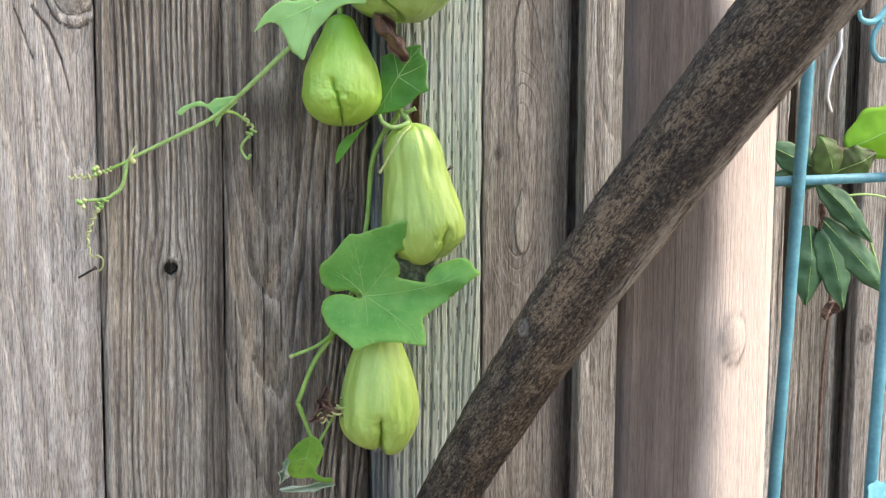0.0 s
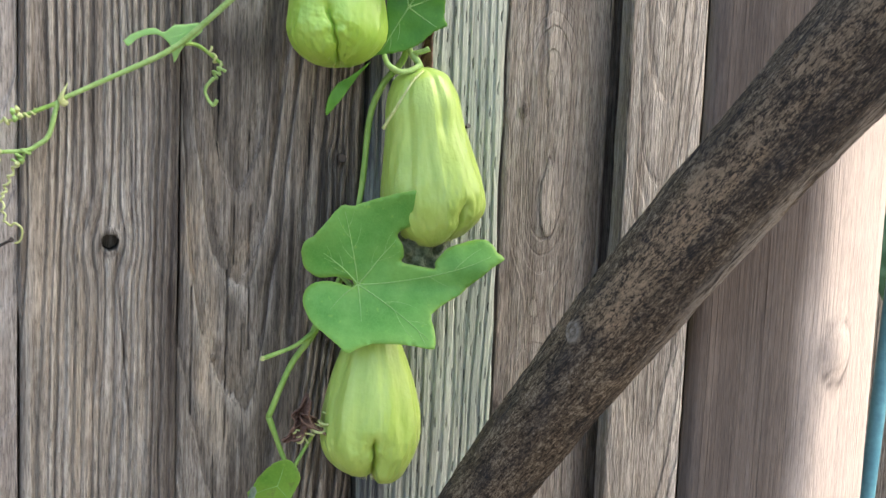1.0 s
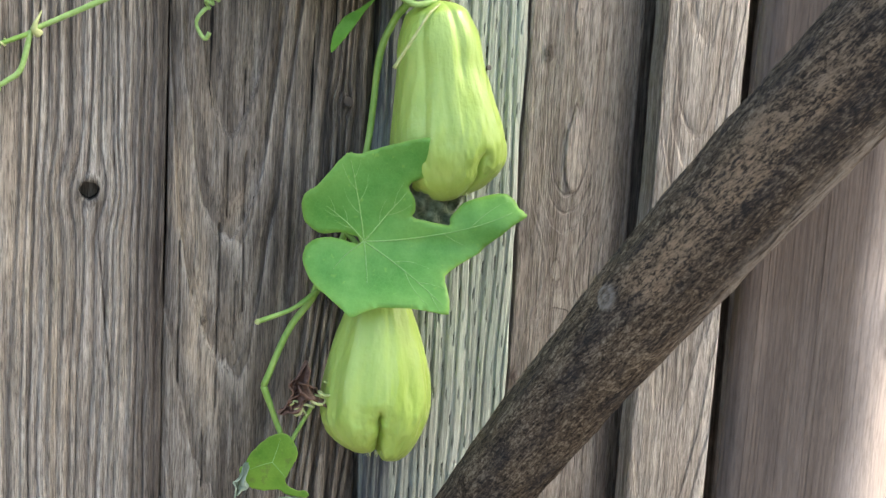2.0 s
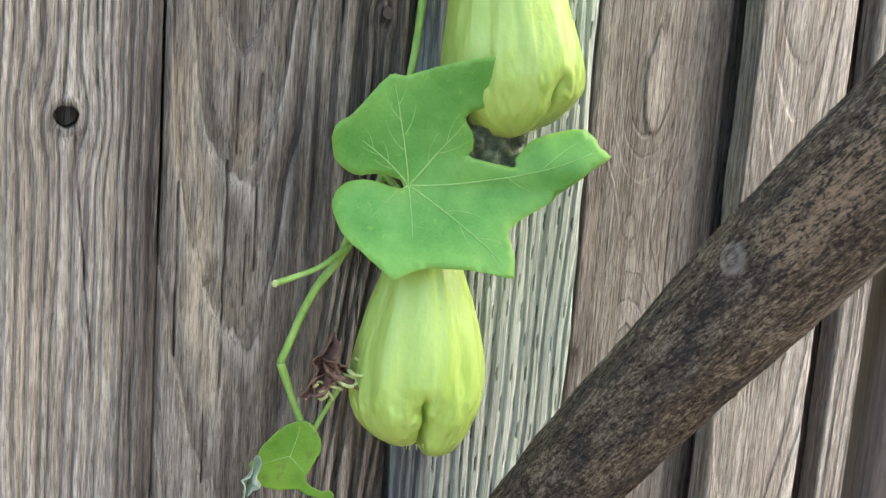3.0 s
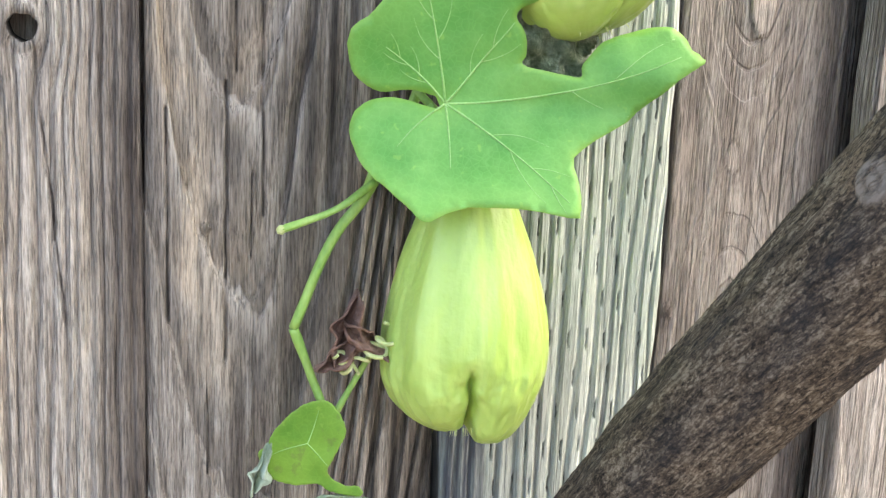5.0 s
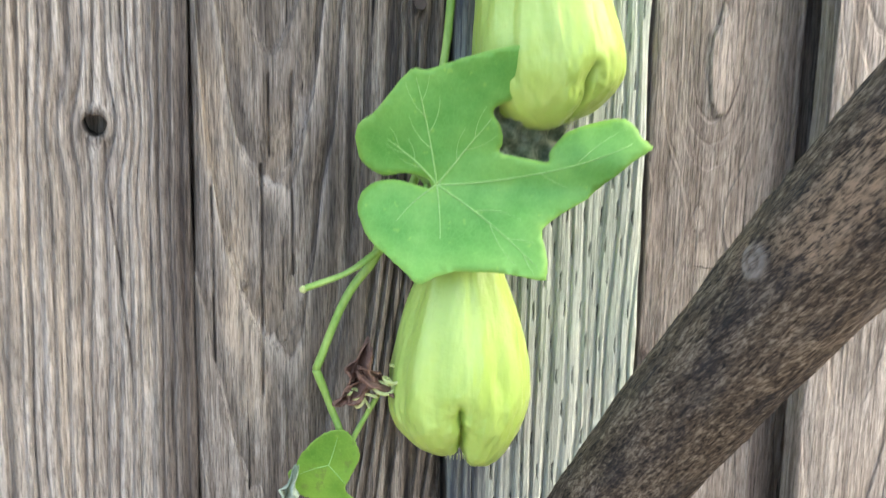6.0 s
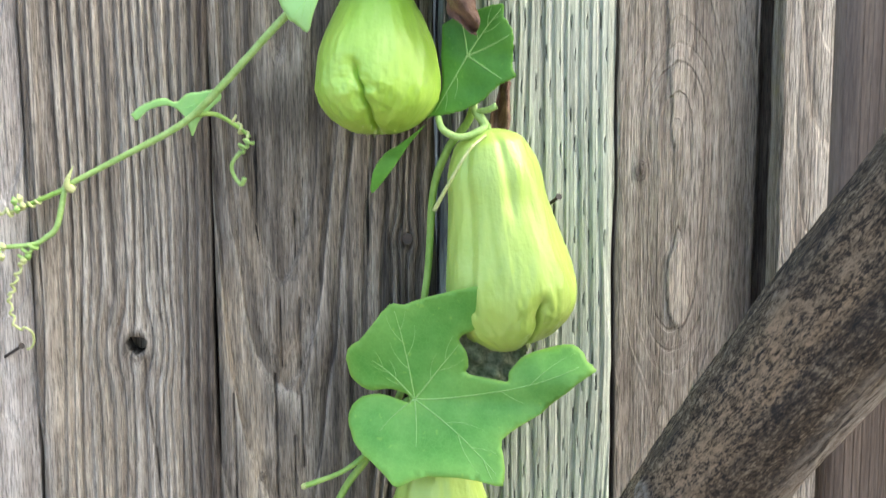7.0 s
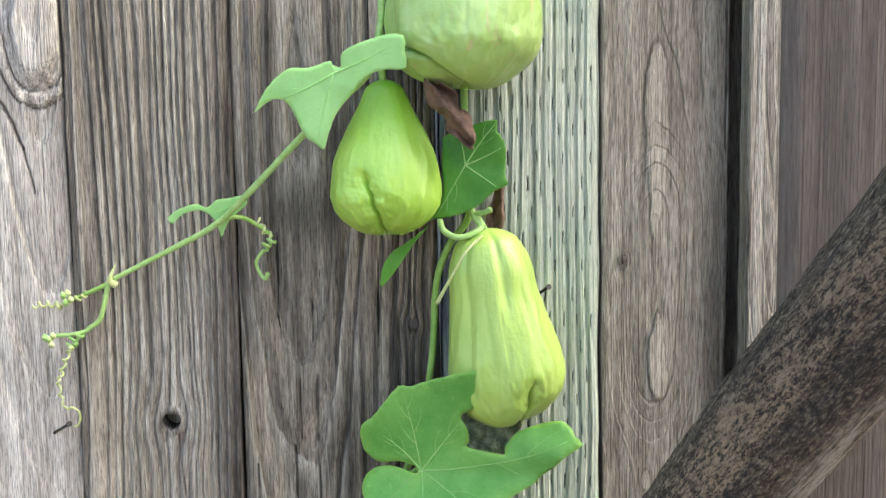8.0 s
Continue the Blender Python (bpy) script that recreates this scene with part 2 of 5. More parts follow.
def bark_material():
    m, nt, bsdf = nodes_of("weathered dark bark")
    uv = nt.nodes.new("ShaderNodeAttribute")
    uv.attribute_name = "along"
    v = uv.outputs["Vector"]
    obj = nt.nodes.new("ShaderNodeTexCoord").outputs["Object"]
    def attr(key):
        a = nt.nodes.new("ShaderNodeAttribute")
        a.attribute_name = key
        return a.outputs["Fac"]

    def flakes(scale, stretch, shake):
        """Cells stretched along the pole: a random value for each flake and the distance to its edge."""
        wob = nt.nodes.new("ShaderNodeTexNoise")
        wob.inputs["Scale"].default_value = scale * 0.8
        nt.links.new(v, wob.inputs["Vector"])
        off = nt.nodes.new("ShaderNodeVectorMath")
        off.operation = 'MULTIPLY_ADD'
        nt.links.new(wob.outputs["Color"], off.inputs[0])
        off.inputs[1].default_value = (shake, shake, 0)
        nt.links.new(v, off.inputs[2])
        sc = nt.nodes.new("ShaderNodeVectorMath")
        sc.operation = 'MULTIPLY'
        nt.links.new(off.outputs[0], sc.inputs[0])
        sc.inputs[1].default_value = (1.0, stretch, 0.0)
        vo = nt.nodes.new("ShaderNodeTexVoronoi")
        vo.inputs["Scale"].default_value = scale
        nt.links.new(sc.outputs[0], vo.inputs["Vector"])
        sep = nt.nodes.new("ShaderNodeSeparateColor")
        nt.links.new(vo.outputs["Color"], sep.inputs[0])
        return sep.outputs[0], vo.outputs["Distance"]
    cell, dist = flakes(620, 0.34, 0.0045)
    cell2, _ = flakes(1500, 0.45, 0.0020)
    crumb = noise_tex(nt, v, 760, 5, (1.0, 0.24, 1.0), 0.82)
    long1 = noise_tex(nt, v, 300, 5, (1.0, 0.10, 1.0), 0.7)
    patch = noise_tex(nt, v, 62, 3, (1.0, 0.38, 1.0), 0.5)
    tone = noise_tex(nt, v, 70, 4, (1.0, 0.35, 1.0), 0.65, (3.0, 1.0, 0.0))
    lift = math_node(nt, 'ADD', math_node(nt, 'MULTIPLY', crumb, 0.62), math_node(nt, 'MULTIPLY', long1, 0.38))
    lift = math_node(nt, 'ADD', lift, math_node(nt, 'MULTIPLY', math_node(nt, 'SUBTRACT', cell, 0.5), 0.10))
    lift = math_node(nt, 'ADD', lift, math_node(nt, 'MULTIPLY', math_node(nt, 'SUBTRACT', cell2, 0.5), 0.10))
    lift = math_node(nt, 'ADD', lift, math_node(nt, 'MULTIPLY', math_node(nt, 'SUBTRACT', tone, 0.5), 0.22))
    base = ramp(nt, lift, [(0.39, (0.038, 0.028, 0.020)), (0.46, (0.148, 0.109, 0.073)), (0.53, (0.285, 0.209, 0.138)), (0.61, (0.60, 0.485, 0.35))])
    slate = math_node(nt, 'MULTIPLY', ramp(nt, patch, [(0.44, 0.0), (0.70, 0.85)]), ramp(nt, crumb, [(0.42, 1.0), (0.62, 0.5)]))
    slate = math_node(nt, 'MAXIMUM', slate, math_node(nt, 'MULTIPLY', attr("dark_bark"), ramp(nt, crumb, [(0.40, 0.95), (0.62, 0.35)])))
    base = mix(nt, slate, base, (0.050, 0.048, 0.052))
    base = mix(nt, math_node(nt, 'MULTIPLY', attr("scar"), ramp(nt, lift, [(0.46, 0.05), (0.55, 1.0)])), base, (0.66, 0.47, 0.30))
    base = mix(nt, math_node(nt, 'MULTIPLY', attr("pale_bark"), ramp(nt, long1, [(0.40, 0.1), (0.52, 1.0)])), base, (0.56, 0.49, 0.42))
    gap = ramp(nt, dist, [(0.45, 1.0), (0.80, 0.45)])
    base = mix(nt, 0.5, base, gap, 'MULTIPLY')
    nt.links.new(base, bsdf.inputs["Base Color"])
    bsdf.inputs["Roughness"].default_value = 0.8
    bsdf.inputs["Specular IOR Level"].default_value = 0.3
    h = math_node(nt, 'SUBTRACT', lift, math_node(nt, 'MULTIPLY', dist, 0.12))
    bump(nt, h, 1.0, 0.010, bsdf)
    return m


def fruit_material(name, low, high, top, scar=0.0):
    """Smooth green-yellow rind with faint long streaks; 'v' runs from the stalk (0) to the blossom end (1)."""
    m, nt, bsdf = nodes_of(name)
    obj = nt.nodes.new("ShaderNodeTexCoord").outputs["Object"]
    att = nt.nodes.new("ShaderNodeAttribute")
    att.attribute_name = "v"
    streak = noise_tex(nt, obj, 150, 3, (1.0, 1.0, 0.12), 0.6)
    cloud = noise_tex(nt, obj, 45, 3, (1.0, 1.0, 0.6))
    base = mix(nt, ramp(nt, cloud, [(0.3, 0.0), (0.7, 1.0)]), low, high)
    base = mix(nt, math_node(nt, 'MULTIPLY', ramp(nt, streak, [(0.45, 0.0), (0.7, 1.0)]), 0.35), base, (high[0] * 1.15, high[1] * 1.1, high[2] * 1.5))
    base = mix(nt, ramp(nt, att.outputs["Fac"], [(0.0, 1.0), (0.45, 0.0)]), base, top)
    if scar:
        sx = noise_tex(nt, obj, 70, 4, (2.2, 2.2, 0.22), 0.6, (0.4, 0.0, 0.0))
        base = mix(nt, math_node(nt, 'MULTIPLY', ramp(nt, sx, [(0.64, 0.0), (0.69, 1.0)]), scar), base, (0.55, 0.42, 0.22))
    nt.links.new(base, bsdf.inputs["Base Color"])
    bsdf.inputs["Roughness"].default_value = 0.40
    bsdf.inputs["Specular IOR Level"].default_value = 0.75
    bsdf.inputs["Subsurface Weight"].default_value = 0.06
    bsdf.inputs["Subsurface Radius"].default_value = (0.004, 0.005, 0.0015)
    bsdf.inputs["Subsurface Scale"].default_value = 1.0
    h = math_node(nt, 'ADD', noise_tex(nt, obj, 260, 3), math_node(nt, 'MULTIPLY', streak, 1.2))
    bump(nt, h, 0.35, 0.0012, bsdf)
    return m


def leaf_material(name, base_col, pale, edge, gloss=0.5, through_amount=0.3, damage=0.0):
    """Leaf blade: fine net of veins, paler blotches, yellowish rim by the 'rim' coordinate, light passing through."""
    m, nt, bsdf = nodes_of(name)
    obj = nt.nodes.new("ShaderNodeTexCoord").outputs["Object"]
    cloud = noise_tex(nt, obj, 42, 5, rough=0.6)
    wide = noise_tex(nt, obj, 16, 2, offset=(0.4, 0.2, 0.1))
    base = mix(nt, ramp(nt, math_node(nt, 'ADD', math_node(nt, 'MULTIPLY', cloud, 0.55), math_node(nt, 'MULTIPLY', wide, 0.45)), [(0.40, 0.0), (0.62, 1.0)]), base_col, pale)
    fleck = ramp(nt, noise_tex(nt, obj, 210, 2, offset=(0.2, 0.7, 0.4)), [(0.66, 0.0), (0.72, 0.35)])
    base = mix(nt, fleck, base, edge)
    vor = nt.nodes.new("ShaderNodeTexVoronoi")
    vor.feature = 'DISTANCE_TO_EDGE'
    vor.inputs["Scale"].default_value = 330
    nt.links.new(obj, vor.inputs["Vector"])
    net = ramp(nt, vor.outputs["Distance"], [(0.0, 1.0), (0.09, 0.0)])
    base = mix(nt, math_node(nt, 'MULTIPLY', net, 0.11), base, tuple(min(1, c * 1.5 + 0.03) for c in pale))
    att = nt.nodes.new("ShaderNodeAttribute")
    att.attribute_name = "rim"
    base = mix(nt, ramp(nt, att.outputs["Fac"], [(0.82, 0.0), (0.96, 0.15), (1.0, 0.5)]), base, edge)
    if damage:
        d = ramp(nt, noise_tex(nt, obj, 130, 4), [(0.6, 0.0), (0.68, 1.0)])
        base = mix(nt, math_node(nt, 'MULTIPLY', d, damage), base, (0.17, 0.15, 0.06))
    nt.links.new(base, bsdf.inputs["Base Color"])
    bsdf.inputs["Roughness"].default_value = gloss
    bsdf.inputs["Specular IOR Level"].default_value = 0.35
    h = math_node(nt, 'ADD', cloud, math_node(nt, 'MULTIPLY', vor.outputs["Distance"], 0.10))
    bump(nt, h, 0.4, 0.0022, bsdf)
    tr = nt.nodes.new("ShaderNodeBsdfTranslucent")
    nt.links.new(mix(nt, 0.5, base, edge), tr.inputs["Color"])
    ms = nt.nodes.new("ShaderNodeMixShader")
    ms.inputs[0].default_value = through_amount
    nt.links.new(bsdf.outputs[0], ms.inputs[1])
    nt.links.new(tr.outputs[0], ms.inputs[2])
    nt.links.new(ms.outputs[0], nt.nodes["Material Output"].inputs["Surface"])
    return m


def plain(name, a, b, scale=120, rough=0.6, relief=0.4, distance=0.001, metal=0.0, stretch=(1, 1, 1)):
    m, nt, bsdf = nodes_of(name)
    obj = nt.nodes.new("ShaderNodeTexCoord").outputs["Object"]
    n = noise_tex(nt, obj, scale, 4, stretch)
    n2 = noise_tex(nt, obj, scale * 4.3, 3, stretch)
    base = mix(nt, ramp(nt, n, [(0.33, 0.0), (0.67, 1.0)]), a, b)
    base = mix(nt, 0.4, base, ramp(nt, n2, [(0.3, 0.6), (0.7, 1.2)]), 'MULTIPLY')
    nt.links.new(base, bsdf.inputs["Base Color"])
    bsdf.inputs["Roughness"].default_value = rough
    bsdf.inputs["Metallic"].default_value = metal
    bump(nt, n2, relief, distance, bsdf)
    return m


WOOD_GREY = wood("pale grey weathered wood", (0.52, 0.48, 0.435), (0.41, 0.366, 0.326), (0.175, 0.145, 0.122), 0.34, stain=(0.17, 0.130, 0.102), stain_amount=0.3, seed=1.0, crack=0.5, ridge=0.18)
WOOD_KNOTTY = wood("pale grey knotty weathered wood", (0.61, 0.56, 0.508), (0.505, 0.452, 0.405), (0.26, 0.215, 0.183), 0.22, stain=(0.15, 0.115, 0.09), stain_amount=0.35, seed=1.0, crack=0.4, ridge=0.2, contrast=1.0, groove=0.35)
WOOD_BROWN = wood("grey brown weathered wood", (0.49, 0.445, 0.385), (0.295, 0.252, 0.210), (0.082, 0.064, 0.050), 0.7, stain=(0.08, 0.064, 0.053), stain_amount=0.35, seed=2.2, ridge=0.5)
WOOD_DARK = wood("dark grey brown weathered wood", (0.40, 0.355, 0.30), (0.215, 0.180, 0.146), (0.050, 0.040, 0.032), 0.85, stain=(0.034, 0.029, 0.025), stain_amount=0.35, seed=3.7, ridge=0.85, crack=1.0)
WOOD_TREATED = wood("pressure treated greenish wood", (0.62, 0.645, 0.565), (0.50, 0.53, 0.455), (0.21, 0.225, 0.20), 0.26, stain=(0.085, 0.090, 0.098), stain_amount=0.2, green=0.25, fine=0.5, seed=4.9, crack=0.2, ridge=0.35, relief=0.5, contrast=0.65, groove=0.15)
WOOD_PINK = wood("brown grey smooth weathered wood", (0.49, 0.437, 0.388), (0.37, 0.32, 0.277), (0.18, 0.146, 0.123), 0.24, stain=(0.10, 0.076, 0.063), stain_amount=0.3, seed=5.4, crack=0.7, ridge=0.15)
# pale tone of the post's right face includes the sun's brightness
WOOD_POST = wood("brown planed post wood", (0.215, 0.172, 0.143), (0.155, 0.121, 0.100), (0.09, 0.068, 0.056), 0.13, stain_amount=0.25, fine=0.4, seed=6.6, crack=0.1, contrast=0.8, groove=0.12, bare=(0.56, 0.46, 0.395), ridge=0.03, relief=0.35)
BARK = bark_material()
RUST = plain("dark rusted iron", (0.012, 0.010, 0.009), (0.035, 0.022, 0.017), 300, 0.6, 0.5, 0.0005)
TEAL = plain("sun-faded teal painted metal", (0.085, 0.25, 0.31), (0.125, 0.33, 0.39), 60, 0.42, 0.3, 0.0006)
TEAL_PALE = plain("pale teal painted metal", (0.15, 0.44, 0.50), (0.22, 0.54, 0.60), 80, 0.45, 0.3, 0.0006)
STEM = plain("pale green stem", (0.20, 0.36, 0.06), (0.32, 0.48, 0.11), 130, 0.5, 0.5, 0.0008, stretch=(1, 1, 0.4))
STEM_PALE = plain("yellow green young stem", (0.28, 0.45, 0.11), (0.40, 0.57, 0.19), 220, 0.5, 0.4, 0.0006)
TENDRIL = plain("pale tendril", (0.42, 0.48, 0.16), (0.60, 0.62, 0.30), 260, 0.5, 0.3, 0.0005)
DRY = plain("dry brown leaf", (0.11, 0.056, 0.038), (0.25, 0.145, 0.10), 110, 0.7, 1.0, 0.002)
DRY_GREY = plain("grey-green dried leaf tissue", (0.13, 0.165, 0.075), (0.40, 0.44, 0.28), 300, 0.9, 1.0, 0.005)
STRING = plain("white weathered string", (0.75, 0.74, 0.70), (0.85, 0.84, 0.8), 400, 0.8, 0.6, 0.0005)
FRUIT = fruit_material("pale chayote rind", (0.355, 0.500, 0.085), (0.435, 0.58, 0.120), (0.405, 0.56, 0.11))
FRUIT_GREEN = fruit_material("fresh green chayote rind", (0.305, 0.50, 0.05), (0.40, 0.60, 0.085), (0.22, 0.46, 0.025))
FRUIT_SCAR = fruit_material("scarred chayote rind", (0.32, 0.48, 0.10), (0.41, 0.56, 0.17), (0.34, 0.50, 0.10), 0.85)
LEAF = leaf_material("mid green vine leaf", (0.118, 0.345, 0.058), (0.235, 0.505, 0.112), (0.40, 0.62, 0.11), 0.45, 0.25)
LEAF_LIGHT = leaf_material("light green vine leaf", (0.38, 0.70, 0.25), (0.47, 0.79, 0.34), (0.55, 0.82, 0.25), 0.5, 0.3)
LEAF_YOUNG = leaf_material("yellowish green young leaf", (0.12, 0.285, 0.028), (0.27, 0.46, 0.055), (0.40, 0.58, 0.10), 0.5, 0.35, 0.45)
LEAF_DARK = leaf_material("deep green vine leaf", (0.07, 0.235, 0.026), (0.13, 0.35, 0.045), (0.24, 0.48, 0.07), 0.45, 0.3)
LEAF_LIME = leaf_material("lime green sunlit leaf", (0.26, 0.55, 0.03), (0.34, 0.64, 0.05), (0.42, 0.68, 0.08), 0.45, 0.4)
LEAF_DULL = leaf_material("dull blue green leaf", (0.04, 0.11, 0.048), (0.08, 0.17, 0.08), (0.10, 0.17, 0.07), 0.5, 0.15, 0.3)
LEAF_SICK = leaf_material("half brown withered leaf", (0.10, 0.17, 0.04), (0.075, 0.055, 0.035), (0.10, 0.055, 0.035), 0.6, 0.15, 0.7)
LEAF_BACK = leaf_material("whitish mildewed leaf underside", (0.20, 0.27, 0.14), (0.52, 0.58, 0.45), (0.45, 0.52, 0.38), 0.8, 0.2, 0.6)
VEIN_LIGHT = plain("pale vein of a young leaf", (0.40, 0.74, 0.22), (0.48, 0.82, 0.28), 300, 0.5, 0.2, 0.0004)
VEIN = plain("pale leaf vein", (0.27, 0.50, 0.12), (0.37, 0.58, 0.18), 300, 0.5, 0.2, 0.0004)
SOIL = plain("dry garden soil", (0.13, 0.10, 0.075), (0.22, 0.175, 0.13), 14, 0.95, 0.8, 0.01)


# ---- ground ----
def ground_sheet():
    xs = np.concatenate([[-900, -200, -40, -12], np.linspace(-5, 5, 31), [12, 40, 200, 900]])
    gx, gy = np.meshgrid(xs, xs)
    near = np.exp(-(gx ** 2 + gy ** 2) / 40)
    gz = 0.012 * fractal(gx * 1.7, gy * 1.7, 5) * near - 0.012 * near
    verts = np.stack([gx.ravel(), gy.ravel(), gz.ravel()], 1)
    return part("ground", mesh_of("ground", verts, grid_faces(len(xs), len(xs))), SOIL)


tagged(ground_sheet(), "bare brown garden soil at the foot of the fence", "ground", kind="structure")

# ---- fence ----
TOP = 1.86


def board_mesh(x0, x1, front, thick, ring, knots=(), hole=None, ridge=0.0006, step=0.0012, corner=0.002, wave=0.0012, seed=0, slits=False, bow=0.0, stains=(), cracks=(), tans=(), islands=(), loops=0.0, swell=None, power=1.0):
    """A rough-sawn board, upright, with its face at y = front. ring: heart x, top z, stretch, rings per metre.
    knots: (x, z, radius). hole: (x, z, radius) goes right through, to a near-black floor. slits: rows of knife marks as
    on treated posts, darkened inside."""
    nx = int((x1 - x0) / step) + 1
    xs = np.linspace(x0, x1, nx)
    zs = np.concatenate([np.linspace(0, 0.92, 24)[:-1], np.arange(0.92, 1.62, 0.0020), np.linspace(1.62, TOP, 9)])
    X, Z = np.meshgrid(xs, zs)
    hx, hz, s, freq = ring
    xw = X + 0.006 * fractal(X * 9 + seed, Z * 2.3, seed, 3) + 0.0018 * fractal(X * 40, Z * 9, seed + 9, 2)
    kfield = np.zeros_like(X)
    cut = np.zeros_like(X)
    for kx, kz, kr in knots:
        d2 = ((X - kx) / kr) ** 2 + ((Z - kz) / (kr * 1.3)) ** 2
        push = np.exp(-d2 / 5)
        xw = xw - (X - kx) * push * 0.75
        kfield = np.maximum(kfield, np.exp(-d2 ** 2 * 0.9) * (0.75 + 0.25 * np.sin(np.sqrt(d2) * 9)))
    R = np.sqrt((xw - hx) ** 2 + (s * (Z - hz) + 0.004 * fractal(X * 12, Z * 5, seed + 4) + loops * (1 + rough_noise(Z * 11, X * 2, seed + 61))) ** 2) ** power * freq
    R = R + 0.75 * rough_noise(R * 0.37, Z * 0.9, seed + 51) + 0.25 * rough_noise(R * 1.1, Z * 3.0, seed + 53)
    late = -ease(0.45, 0.80, R % 1.0) * (1 - ease(0.92, 1.0, R % 1.0))
    Y = np.full_like(X, front) - ridge * late * (1 + 0.5 * fractal(X * 8, Z * 2, seed + 6, 2)) + wave * fractal(X * 5 + 3, Z * 1.6, seed + 2)
    Y -= 0.0022 * kfield
    Y += bow * (Z - 1.2) ** 2
    edge = np.minimum(X - x0, x1 - X)
    wear = corner * (1 + 0.5 * fractal(X * 0 + 1, Z * 18, seed + 12, 3))
    Y += np.where(edge < wear, wear - np.sqrt(np.maximum(wear ** 2 - (wear - edge) ** 2, 0)), 0)
    Xe = X + np.where(edge < 1e-6, 0.0011 * fractal(X * 0, Z * 14, seed + 17, 3), 0)
    if slits:
        rnd = np.random.RandomState(seed + 3)
        for row, sz in enumerate(np.arange(0.93, 1.6, 0.0195)):
            for sx in np.arange(x0 + 0.022 + (-0.0032 * row) % 0.0096, x1 - 0.004, 0.0096):
                if rnd.uniform() < 0.12:
                    continue
                cx, cz, ln, deep = sx + rnd.normal(0, 0.0004), sz + rnd.normal(0, 0.0010), rnd.uniform(0.0042, 0.0060), rnd.uniform(0.6, 1.0)
                i0, i1 = np.searchsorted(xs, (cx - 0.003, cx + 0.003))
                j0, j1 = np.searchsorted(zs, (cz - 0.007, cz + 0.007))
                sl = np.s_[j0:j1, i0:i1]
                e = np.abs(Z[sl] - cz) / ln
                fork = 0.0007 * np.clip((e - 0.6) / 0.4, 0, 1)
                lens = np.exp(-((np.abs(X[sl] - cx - 0.0002 * np.sin((Z[sl] - cz) * 900 + sx * 900)) - fork) / 0.00034) ** 2) * (1 - e ** 4).clip(0) * deep
                Y[sl] += 0.0030 * lens
                # slit insides get painted shade on top of their real depth
                kfield[sl] = np.maximum(kfield[sl], 0.7 * lens)
                cut[sl] = np.maximum(cut[sl], ease(0.25, 0.75, lens))
    spread = np.zeros_like(X)
    for sx, sz, wx, wz, amount in stains:
        q = ((X - sx) / wx) ** 2 + ((Z - sz) / wz) ** 2
        spread = np.maximum(spread, amount * np.exp(-q) * (1 + 0.35 * fractal(X * 30, Z * 9, seed + 31, 3)))
    for ax, az, bx, bz, width in cracks:
        t = np.clip(((X - ax) * (bx - ax) + (Z - az) * (bz - az)) / ((bx - ax) ** 2 + (bz - az) ** 2), 0, 1)
        wig = 0.0007 * fractal(Z * 38, X * 38, seed + 41, 4)
        q = np.sqrt((X - ax - t * (bx - ax) + wig) ** 2 + (Z - az - t * (bz - az) + wig) ** 2)
        Y += 0.003 * np.exp(-(q / width) ** 2)
        spread = np.maximum(spread, 1.0 * np.exp(-(q / (1.15 * width)) ** 2) * ease(-0.75, -0.1, rough_noise(Z * 70, X * 50, seed + 43)))
    crust = np.zeros_like(X)
    if swell:
        # a bulging overgrown knot with a whitish crust and scalloped dark seams round its lower end
        sx, sz, wx, wz = swell
        q = np.sqrt(((X - sx) / wx) ** 2 + ((Z - sz) / wz) ** 2) + 0.06 * fractal(X * 70, Z * 70, seed + 83, 3)
        under = 1 - ease(sz - 0.35 * wz, sz + 0.25 * wz, Z)
        Y -= 0.0065 * (1 - ease(0.55, 1.0, q)) + 0.003 * np.exp(-((q - 1.12) / 0.09) ** 2) * under
        for at_q, wide, amount in ((1.0, 0.022, 1.0), (1.26, 0.020, 1.0), (1.12, 0.012, 0.4)):
            seam = np.exp(-((q - at_q) / wide) ** 2) * under * amount
            Y += 0.003 * seam
            spread = np.maximum(spread, seam)
        crust = np.maximum(np.exp(-((q - 0.90) / 0.075) ** 2), 0.8 * np.exp(-((q - 1.13) / 0.09) ** 2)) * under * ease(-0.5, 0.3, fractal(X * 260, Z * 260, seed + 85, 3))
        spread = np.maximum(spread, 0.35 * np.exp(-((q - 1.45) / 0.18) ** 2) * under)
    tan = np.zeros_like(X)
    for sx, sz, wx, wz, amount in tans:
        q = ((X - sx + 0.004 * fractal(Z * 40, X * 60, seed + 71, 3)) / wx) ** 2 + ((Z - sz) / wz) ** 2
        tan = np.maximum(tan, amount * np.exp(-q ** 1.5))
    tan = np.clip(tan, 0, 1)
    light = 1.6 * crust
    # flat-sawn islands: a pale core with a thin dark outline and fainter rings round it
    for sx, sz, wx, wz in islands:
        q = np.sqrt(((X - sx + 0.0014 * fractal(Z * 60, X * 0, seed + 77, 3)) / (wx * (1 - 0.45 * (Z - sz) / wz).clip(0.3, 1.6))) ** 2 + ((Z - sz) / wz) ** 2)
        light = np.maximum(light, 1 - ease(0.9, 1.0, q))
        line = np.exp(-(np.abs(q - 1.0) * wx / 0.00042) ** 2) * (0.5 + 0.5 * ease(-0.5, 0.3, rough_noise(X * 200, Z * 30, seed + 79)))
